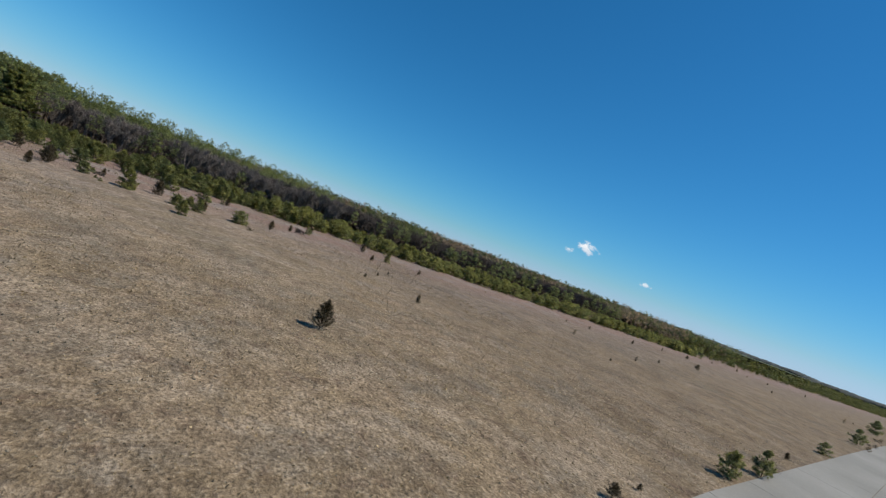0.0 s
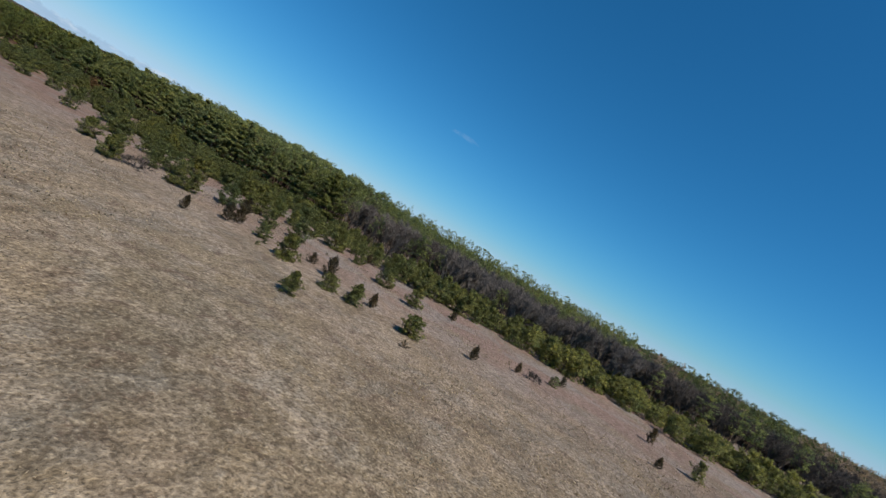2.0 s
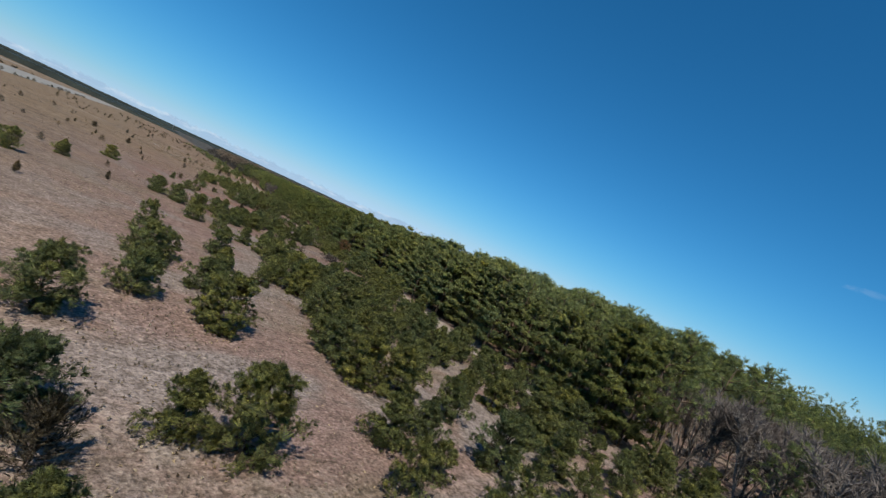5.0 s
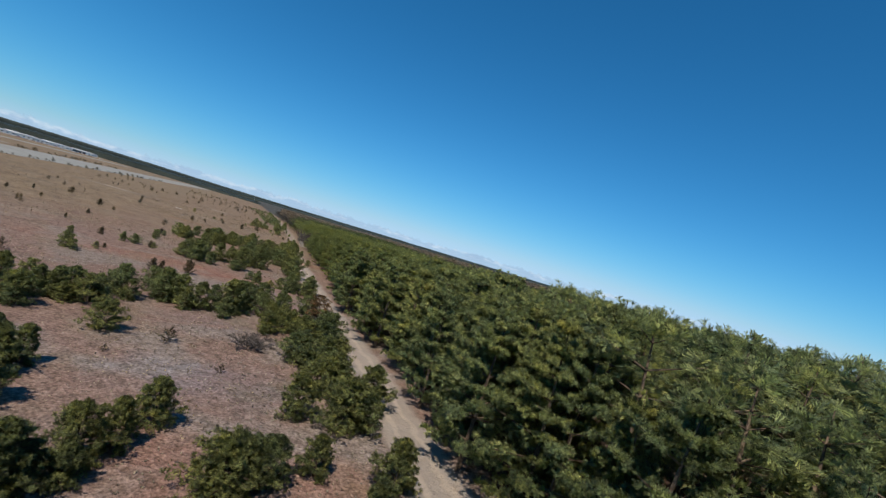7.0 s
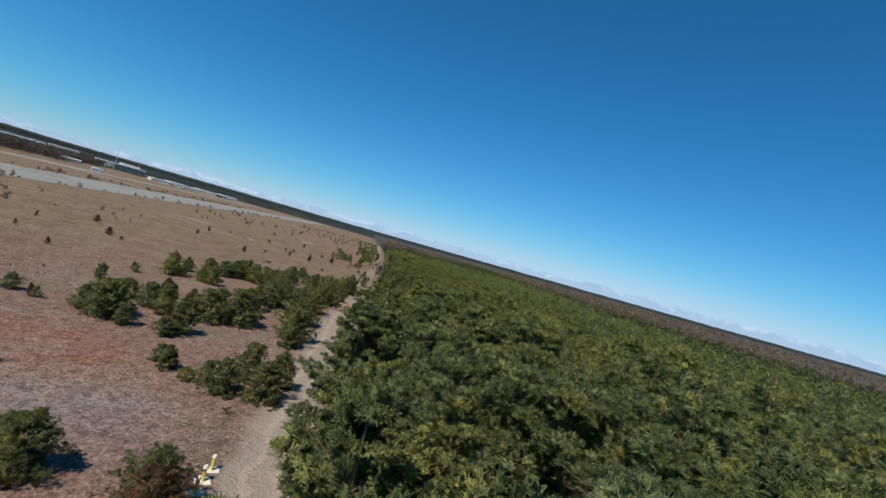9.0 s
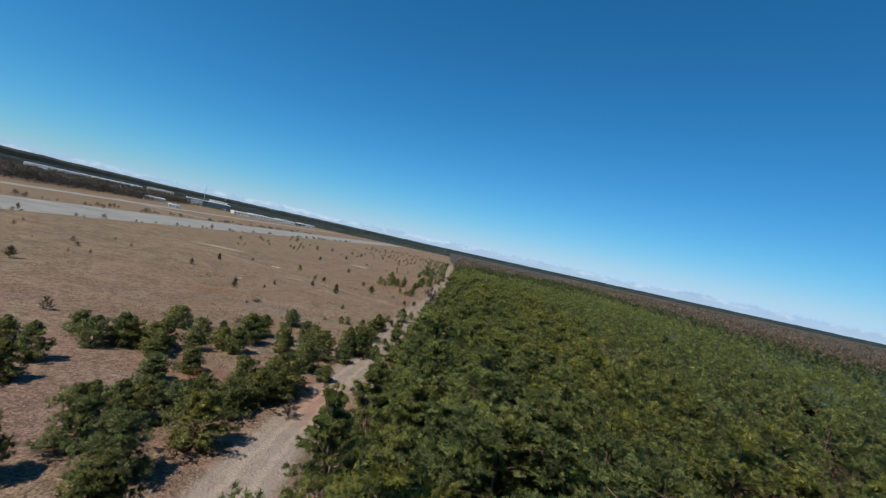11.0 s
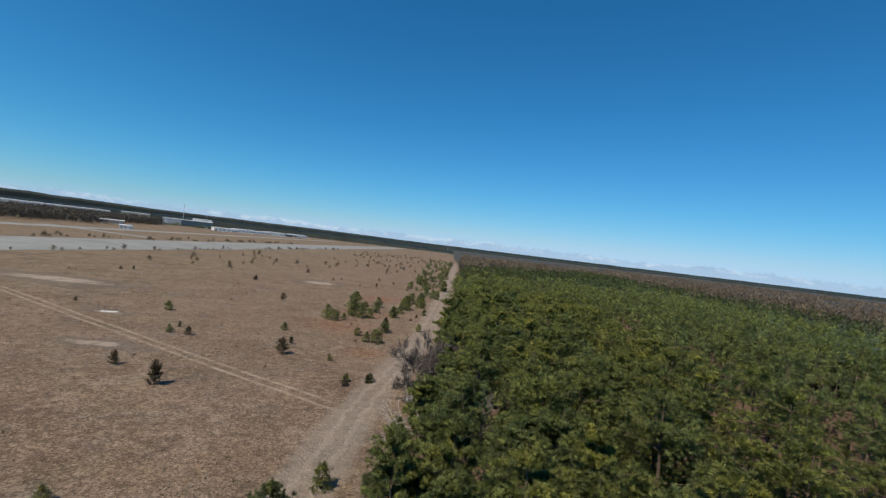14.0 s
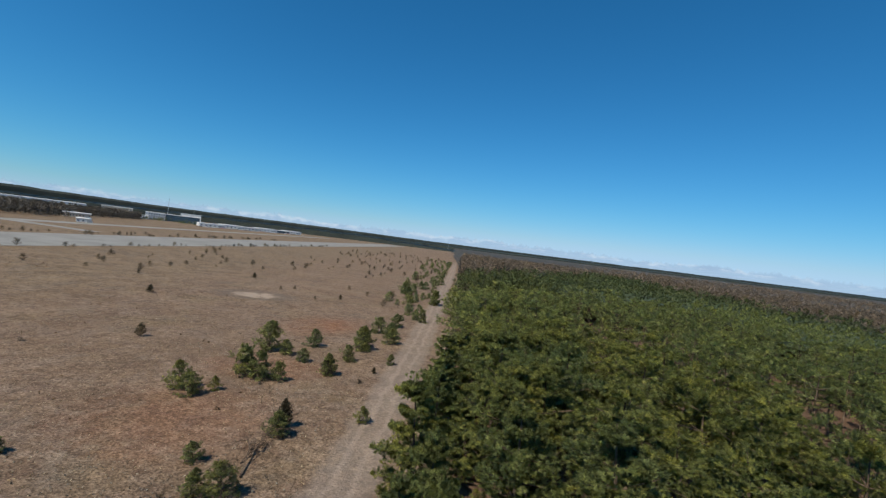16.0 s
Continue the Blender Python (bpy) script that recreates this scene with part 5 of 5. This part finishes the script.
thicket = [(x, y, rng.uniform(9.0, 14.5), rng.uniform(3.0, 4.6)) for x, y in scatter(rng, -560, -170, 420, 1090, 7.5, in_thicket)]
far_crowns("runway_woodland", thicket, THICKET, "leafless grey-brown woodland beyond the runway", 20, 2.8, 0.75, 0.7, 33, 0.06)
grove = [(x, y, rng.uniform(3.5, 8.0), rng.uniform(1.6, 3.0)) for x, y in scatter(rng, -470, -270, 1110, 1180, 9.0, lambda x, y: noise.noise((x * 0.05, y * 0.05, 2.0)) > 0.05)]
far_crowns("airfield_evergreens", grove, FAR_NEEDLES, "dark evergreens between the airfield buildings", 26, 1.6, 0.8, 0.7, 37, 0.06)


def far_belt(name, radius, a0, a1, low, high, material, label, seed, fall=None):
    """A deep belt of far trees along an arc, with an uneven top."""
    rng = np.random.default_rng(seed)
    n = int((a1 - a0) * 26)
    ang = np.radians(np.linspace(a0, a1, n))
    verts, faces = [], []
    for i, a in enumerate(ang):
        h = low + (high - low) * (0.5 + 0.5 * noise.noise((i * 0.02, seed, 0.0)))
        if fall:
            h *= float(np.interp(math.degrees(a), *fall))
        h += rng.uniform(0, 3.0)
        for r, z in ((radius, -1.0), (radius + 4, h * 0.8), (radius + 14, h), (radius + 160, h + 3), (radius + 164, -1.0)):
            verts.append((130 + r * math.sin(a), 150 + r * math.cos(a), z))
    for i in range(n - 1):
        for k in range(4):
            b = 5 * i + k
            faces.append((b, b + 5, b + 6, b + 1))
    tagged(new(name, mesh_of(name, verts, faces, material)), label, "woodland", kind="stuff")


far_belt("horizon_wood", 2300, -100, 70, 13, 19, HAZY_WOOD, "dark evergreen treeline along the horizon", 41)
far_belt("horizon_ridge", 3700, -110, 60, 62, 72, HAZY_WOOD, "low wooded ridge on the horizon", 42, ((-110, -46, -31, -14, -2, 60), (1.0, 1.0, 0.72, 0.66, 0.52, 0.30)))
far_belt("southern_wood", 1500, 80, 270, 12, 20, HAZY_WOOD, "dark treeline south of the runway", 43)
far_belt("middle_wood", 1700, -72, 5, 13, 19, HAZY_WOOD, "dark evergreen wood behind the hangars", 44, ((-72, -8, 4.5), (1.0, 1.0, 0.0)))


# ---- buildings beyond the runway ----
def building(x, y, width, depth, height, turn, wall, label, storeys=1, bays=8, name="building", door=True):
    root = tagged(new(name), label, "building", "buildings beyond the runway")
    root.matrix_world = pose(x, y, 0, 0, 0, turn)
    bm = bmesh.new()
    box(bm, -width / 2, width / 2, 0, depth, -0.3, height)
    part("wall", bm, wall, root)
    bm = bmesh.new()
    vs = box(bm, -width / 2 - 0.4, width / 2 + 0.4, -0.4, depth + 0.4, height, height + 0.5)
    for v in vs:
        if v.co.z > height + 0.3 and v.co.y > depth / 2:
            v.co.z += 0.6
    part("roof", bm, ROOF, root, "pale flat roof")
    bm = bmesh.new()
    for i in range(max(1, int(width / 18))):
        cx = -width / 2 + (i + 0.5) * 18
        box(bm, cx - 1.5, cx + 1.5, depth * 0.4, depth * 0.4 + 3, height + 0.6, height + 2.0)
    part("roof_unit", bm, STEEL, root, "grey rooftop plant")
    for s in range(storeys):
        z0 = height * (s + 0.35) / storeys
        for i in range(bays):
            cx = -width / 2 + width * (i + 0.5) / bays
            w = width / bays * 0.4
            bm = bmesh.new()
            box(bm, cx - w / 2, cx + w / 2, -0.12, 0.05, z0, z0 + height / storeys * 0.28)
            win = part("window", bm, GLASS, root, "dark window")
            bm = bmesh.new()
            box(bm, cx - w / 2 - 0.2, cx + w / 2 + 0.2, -0.3, 0.0, z0 - 0.25, z0 - 0.02)
            part("sill", bm, STEEL, win)
    if door:
        bm = bmesh.new()
        box(bm, width * 0.28, width * 0.28 + 4.0, -0.2, 0.05, 0, min(4.2, height * 0.7))
        part("door", bm, STEEL, root, "grey roller door")
    return root


building(-150, 696, 11, 5, 3.2, 33, WHITE_WALL, "small white site cabin on the grass", 1, 3, "site_cabin")
building(-240, 797, 26, 10, 4.8, 38, TAN_WALL, "long low tan building beside bare woods", 1, 9)
building(-390, 1168, 34, 22, 13.5, 33, GREY_WALL, "grey flat-roofed office block", 3, 8)
building(-406, 1140, 36, 14, 6.0, 33, WHITE_WALL, "low white annexe of the office block", 1, 7)
building(-363, 1216, 62, 36, 13.0, 30, BLUE_WALL, "large blue-clad hangar with a glazed front", 3, 12, "hangar")
building(-480, 1185, 52, 30, 16.0, 36, TAN_WALL, "tan flat-roofed block above bare woods", 3, 8)
building(-620, 1070, 110, 40, 14.0, 43, WHITE_WALL, "very long white warehouse behind bare woods", 1, 10, "warehouse")
building(-448, 1005, 78, 30, 14.5, 42, WHITE_WALL, "long white warehouse with grey bays behind bare woods", 1, 8, "warehouse")
building(-452, 1400, 44, 24, 18.0, 32, WHITE_WALL, "low white depot between the blocks", 1, 6)
for k in range(6):
    f = (k + 0.5) / 6
    building(-262 + 46 * f, 1103 + 405 * f, 46, 30, 5.4 + (k % 2) * 1.2, 38, WHITE_WALL if k != 4 else BLUE_WALL, "long low white hangar in a row of hangars" if k != 4 else "low blue hangar in a row of hangars", 1, 6, "hangar")


def mast(x, y, height, label):
    root = tagged(new("radio_mast"), label, "mast")
    root.location = (x, y, 0)
    w = height * 0.014
    for a in range(3):
        c, s = math.cos(a * 2.094) * w, math.sin(a * 2.094) * w
        v, f = rods([((c, s, -0.2), (c * 0.35, s * 0.35, height), 0.22, 0.12)], 4)
        child("leg", mesh_of("leg", v, f, STEEL), root)
    segs = []
    for i in range(18):
        z0, z1 = height * i / 18, height * (i + 1) / 18
        k0, k1 = 1 - 0.65 * i / 18, 1 - 0.65 * (i + 1) / 18
        for a in range(3):
            b = (a + 1) % 3
            segs.append(((math.cos(a * 2.094) * w * k0, math.sin(a * 2.094) * w * k0, z0), (math.cos(b * 2.094) * w * k1, math.sin(b * 2.094) * w * k1, z1), 0.08, 0.08))
    v, f = rods(segs, 3)
    child("bracing", mesh_of("bracing", v, f, STEEL), root)
    v, f = rods([((0, 0, height - 1), (0, 0, height + 5), 0.12, 0.04)], 4)
    child("aerial", mesh_of("aerial", v, f, STEEL), root)


mast(-390, 1206, 47, "slender lattice radio mast behind the hangars")
mast(-372, 1270, 30, "slender lattice radio mast behind the hangars")
mast(195, 1900, 40, "pale lattice mast over the far treeline")


def car_pattern(paint, label):
    root = tagged(new("parked_car"), label, "car", "cars parked by the hangars")
    bm = bmesh.new()
    vs = box(bm, -2.2, 2.2, -0.9, 0.9, 0.35, 0.95)
    vs = box(bm, -1.3, 1.2, -0.8, 0.8, 0.95, 1.5)
    for v in vs:
        if v.co.z > 1.2:
            v.co.x *= 0.72
    part("body", bm, paint, root)
    bm = bmesh.new()
    vs = box(bm, -1.33, 1.23, -0.82, 0.82, 1.02, 1.38)
    for v in vs:
        if v.co.z > 1.2:
            v.co.x *= 0.78
    part("window", bm, GLASS, root, "dark car glass")
    for x in (-1.4, 1.4):
        for y in (-0.85, 0.85):
            bm = bmesh.new()
            bmesh.ops.create_cone(bm, cap_ends=True, segments=10, radius1=0.34, radius2=0.34, depth=0.22, matrix=pose(x, y, 0.34, 90))
            part("wheel", bm, RUBBER, root, "black tyre")
    return root


cars = [car_pattern(p, l) for p, l in zip(PAINTS, ("white car parked on the apron", "silver car parked on the apron", "dark car parked on the apron", "red car parked on the apron"))]
rng = np.random.default_rng(51)
for i in range(110):
    y = 1075 + i * 3.7 + rng.uniform(-1.5, 1.5)
    x = -262 + (y - 1103) * 0.114 + rng.uniform(-5, 5) + (30 if i % 3 == 0 else 17)
    copy_thing(cars[int(rng.choice(4, p=(0.5, 0.25, 0.17, 0.08)))], pose(x, y, 0, 0, 0, 14 + rng.choice((0, 90, 180))))
for c in cars:
    for o in (*c.children_recursive, c):
        bpy.data.objects.remove(o)


# ---- things beside the track ----
def marker_pipe(x, y, height, turn):
    root = tagged(new("vent_pipe"), "short yellow vent pipe with a pale cap and pad", "pipe", "yellow vent pipes by the track")
    root.matrix_world = pose(x, y, -0.12, 0, 0, turn)
    bm = bmesh.new()
    bmesh.ops.create_cone(bm, cap_ends=True, segments=12, radius1=0.11, radius2=0.11, depth=height, matrix=pose(0, 0, height / 2))
    part("pipe", bm, YELLOW, root)
    bm = bmesh.new()
    bmesh.ops.create_cone(bm, cap_ends=True, segments=12, radius1=0.17, radius2=0.12, depth=0.18, matrix=pose(0, 0, height + 0.05))
    part("cap", bm, PALE, root, "pale pipe cap")
    bm = bmesh.new()
    vs = box(bm, -0.5, 0.5, -0.42, 0.42, -0.05, 0.16)
    bmesh.ops.bevel(bm, geom=bm.edges[:], offset=0.03, segments=1, affect="EDGES")
    part("pad", bm, PALE, root, "pale concrete pad")


for px_, py_ in PIPES:
    marker_pipe(px_, py_, 1.05, 20)


def sheet(x, y, w, d, turn):
    bm = bmesh.new()
    bmesh.ops.create_grid(bm, x_segments=6, y_segments=4, size=0.5, matrix=Matrix.Diagonal((w, d, 1, 1)))
    rr = random.Random(int(x * 7 + y))
    for v in bm.verts:
        v.co.z = rr.uniform(0.03, 0.14)
        v.co.x += rr.uniform(-0.08, 0.08)
    bmesh.ops.solidify(bm, geom=bm.faces[:], thickness=0.03)
    me = bpy.data.meshes.new("scrap_sheet")
    bm.to_mesh(me)
    bm.free()
    me.materials.append(LITTER)
    ob = tagged(new("scrap_sheet", me), "crumpled pale sheet lying on the dry grass", "litter")
    ob.matrix_world = pose(x, y, 0.0, 0, 0, turn)


sheet(126.8, 305.4, 2.6, 0.9, 20)
sheet(133, 262, 1.2, 0.5, 60)


def dead_branch(x, y, length, turn, label, material=None):
    rng = np.random.default_rng(int(abs(x * 3 + y)))
    segs = []

    def grow(p, d, ln, r, level):
        q = p + d * ln
        q[2] = max(q[2], 0.08)
        segs.append((p, q, r, r * 0.6))
        if level:
            for _ in range(3):
                grow(p + (q - p) * rng.uniform(0.4, 1.0), unit(d + rng.normal(size=3) * 0.5), ln * rng.uniform(0.45, 0.75), r * 0.55, level - 1)

    grow(np.array([0, 0, 0.12]), unit(np.array([1, 0.1, 0.18])), length * 0.5, 0.03 * length ** 0.5, 4)
    v, f = rods(segs, 4)
    ob = tagged(new("dead_branch", mesh_of("dead_branch", v, f, material or DEADWOOD)), label, "branch")
    ob.matrix_world = pose(x, y, -0.12, 0, 0, turn)


for k, (bx, by, bl, bt) in enumerate(((187.8, 268, 5, 200), (188.5, 266, 6, 150), (187.2, 270, 4, 240), (188.2, 271, 5, 100), (188, 264, 5, 170))):
    dead_branch(bx, by, bl, bt, "bleached dead branch fallen at the wood's edge")


dead_branch(177.9, 309.0, 9.0, 98, "dark dead limb lying across the dry grass", BARK)
dead_branch(177.0, 311.0, 5.0, 80, "dark dead limb lying across the dry grass", BARK)


# ---- grass ----
def grass(name, x0, x1, y0, y1, count, seed, fade):
    rng = np.random.default_rng(seed)
    x, y = rng.uniform(x0, x1, count), rng.uniform(y0, y1, count)
    thin = np.minimum(np.minimum(x - x0, x1 - x), np.minimum(y - y0, y1 - y)) / fade
    keep = np.array([a > runway_edge(b) + 0.4 and a < track_x(b) - 2.6 for a, b in zip(x, y)]) & (rng.uniform(size=count) < thin)
    c = np.stack([x, y, np.full(count, 0.0)], 1)[keep]
    tagged(new(name, tri_mesh(name, tufts(rng, c, np.tile((0, 0, 1.0), (len(c), 1)), 0.16, 3, 0.12, 1.5), GRASS, unit(rng.normal(size=(3 * len(c), 3)) * 0.35 + np.array([0, 0, 1.0])))), "clumps of dry straw-coloured bunch grass", "grass", kind="stuff")


def weeds(name, x0, x1, y0, y1, count, seed, label):
    """Low dark tufts of last year's weeds in loose drifts."""
    rng = np.random.default_rng(seed)
    spots = []
    while len(spots) < count:
        x, y = rng.uniform(x0, x1), rng.uniform(y0, y1)
        if runway_edge(y) + 3 < x < track_x(y) - 3.5 and noise.noise((x * 0.06, y * 0.06, 5.0)) + 0.5 * noise.noise((x * 0.3, y * 0.3, 2.0)) > rng.uniform(-0.5, 0.5):
            spots.append((x, y, 0.0))
    c = np.array(spots)
    size = 0.14 + 0.28 * rng.uniform(size=len(c)) ** 3
    c[:, 0:2] += rng.normal(size=(len(c), 2)) * 0.1
    tri = tufts(rng, c, np.tile((0, 0, 1.0), (len(c), 1)), size, 5, size * 0.5, 0.9)
    tagged(new(name, tri_mesh(name, tri, WEED, unit(rng.normal(size=(len(tri), 3)) * 0.4 + np.array([0, 0, 1.0])))), label, "weeds", kind="stuff")


WEED = foliage("dead_weeds", (0.050, 0.034, 0.024), (0.100, 0.066, 0.046), (0.160, 0.115, 0.080), 0.2, 0.8, 5.0, 0.0)
weeds("meadow_weeds", 60, 190, 130, 420, 5000, 63, "low dark-brown dead weeds in drifts over the meadow")
grass("bunch_grass", -10, 150, -110, 52, 75000, 61, 45.0)
grass("broom_grass", 100, 204, 30, 370, 60000, 62, 30.0)


# ---- clouds ----
def vapour(name, density, colour, n):
    """Vapour that thins out to nothing; its daylight is an added glow."""
    em = n.node("ShaderNodeEmission", Strength=1.0)
    n.link(colour, em.inputs["Color"])
    tr, mx = n.node("ShaderNodeBsdfTransparent"), n.node("ShaderNodeMixShader")
    n.link(density, mx.inputs[0])
    n.link(tr.outputs[0], mx.inputs[1])
    n.link(em.outputs[0], mx.inputs[2])
    n.link(mx.outputs[0], n.t.nodes["Material Output"].inputs["Surface"])
    return n.m


def stretched(n, sx, sy, shift=0.0):
    mp = n.node("ShaderNodeMapping")
    n.link(n.node("ShaderNodeTexCoord").outputs["UV"], mp.inputs[0])
    mp.inputs["Scale"].default_value = (sx, sy, 1)
    mp.inputs["Location"].default_value = (shift, shift, 0)
    return mp.outputs[0]


def bank_material():
    """Flat blue-grey layers with a ragged top, painted sunlit white in places."""
    n = Nodes("cloud_bank_vapour")
    uv = n.node("ShaderNodeSeparateXYZ")
    n.link(n.node("ShaderNodeTexCoord").outputs["UV"], uv.inputs[0])
    u, v = uv.outputs[0], uv.outputs[1]
    top = n.math("ADD", n.math("MULTIPLY_ADD", n.noise(stretched(n, 16.0, 0.0), 1.0, 3), 0.5, 0.30), n.math("MULTIPLY_ADD", n.noise(stretched(n, 150.0, 1.5), 1.0, 4, 0.6), 0.36, -0.18))
    under = n.math("SUBTRACT", top, v)
    body = n.math("SUBTRACT", 1.0, n.band(under, -0.04, 0.12))
    layers = n.ramp(n.noise(stretched(n, 46.0, 7.0, 3.0), 1.0, 6, 0.6, 0.4), (0.34, 0.55), (0.60, 1.0))
    ends = n.math("MULTIPLY", n.math("SUBTRACT", 1.0, n.band(u, 0.0, 0.14)), n.band(u, 0.88, 1.0))
    lit = n.math("MULTIPLY", n.band(under, 0.05, 0.26), n.ramp(n.noise(stretched(n, 70.0, 3.0, 7.0), 1.0, 4, 0.6), (0.46, 0.0), (0.62, 1.0)))
    colour = n.mix(lit, n.mix(v, (0.40, 0.54, 0.71), (0.27, 0.42, 0.62)), (0.62, 0.72, 0.83))
    return vapour("cloud_bank", n.math("MULTIPLY", n.math("MULTIPLY", body, layers), n.math("MULTIPLY", ends, 0.9)), colour, n)


def puff_material(name, most, sx, sy, shift):
    """A small cloud: dense in the middle, torn at the rim."""
    n = Nodes(name)
    uv = n.node("ShaderNodeSeparateXYZ")
    n.link(n.node("ShaderNodeTexCoord").outputs["UV"], uv.inputs[0])
    dx, dy = (n.math("MULTIPLY_ADD", k, 2.0, -1.0) for k in uv.outputs[:2])
    far = n.math("SQRT", n.math("ADD", n.math("POWER", dx, 2.0), n.math("POWER", dy, 2.0)))
    torn = n.math("ADD", far, n.math("MULTIPLY_ADD", n.noise(stretched(n, sx, sy, shift), 1.0, 6, 0.62, 0.5), 2.2, -1.1))
    body = n.math("MULTIPLY", n.math("MULTIPLY", n.band(torn, 0.15, 0.75), n.band(far, 0.7, 1.0)), most)
    # sunlit top and shaded underside painted into the glow
    colour = n.mix(n.band(dy, -0.6, 0.3), (0.92, 0.95, 0.98), (0.62, 0.72, 0.84))
    return vapour(name, body, colour, n)


def bank(radius, a0, a1, z0, z1, material, label):
    n = 90
    verts, faces, uvs = [], [], []
    for i in range(n + 1):
        a = radians(a0 + (a1 - a0) * i / n)
        for z in (z0, z1):
            verts.append((130 + radius * math.sin(a), 150 + radius * math.cos(a), z))
            uvs.append((i / n, (z - z0) / (z1 - z0)))
    for i in range(n):
        faces.append((2 * i, 2 * i + 1, 2 * i + 3, 2 * i + 2))
    lay("cloud_bank", verts, faces, uvs, material, label)


def lay(name, verts, faces, uvs, material, label):
    me = mesh_of(name, verts, faces, material)
    layer = me.uv_layers.new(name="UVMap")
    for lp in me.loops:
        layer.data[lp.index].uv = uvs[lp.vertex_index]
    ob = tagged(new(name, me), label, "cloud", kind="structure")
    ob.visible_shadow = False
    return ob


def cloud(az, el, width, height, tilt, material, label):
    """A small cloud more than four kilometres off."""
    verts, uvs = [], []
    for k, h in ((-1, -1), (1, -1), (1, 1), (-1, 1)):
        verts.append((k * width / 2, 0, h * height / 2 + k * width / 2 * tilt))
        uvs.append(((k + 1) / 2, (h + 1) / 2))
    ob = lay("cloud", verts, [(0, 1, 2, 3)], uvs, material, label)
    a, e = radians(az), radians(el)
    ob.matrix_world = pose(4300 * math.sin(a) * math.cos(e), 4300 * math.cos(a) * math.cos(e), 12 + 4300 * math.sin(e), 0, 0, -az)


bank(4350, -70, 72, -10, 205, bank_material(), "low blue-grey band of cloud along the horizon")
cloud(142.4, 5.3, 290, 150, -0.12, puff_material("cloud_vapour", 1.0, 3.2, 2.6, 1.0), "small bright white cloud in a clear blue sky")
cloud(140.6, 4.5, 120, 70, -0.1, puff_material("thin_cloud_vapour", 0.6, 3.0, 2.0, 4.0), "tiny white cloud under a larger one")
cloud(150.0, 3.5, 150, 60, 0.0, puff_material("low_cloud_vapour", 0.8, 3.6, 2.0, 9.0), "tiny flat white cloud low in the sky")
cloud(77.9, 12.4, 380, 90, -0.08, puff_material("wisp_vapour", 0.06, 2.0, 1.2, 2.0), "faint torn wisp of high cloud")
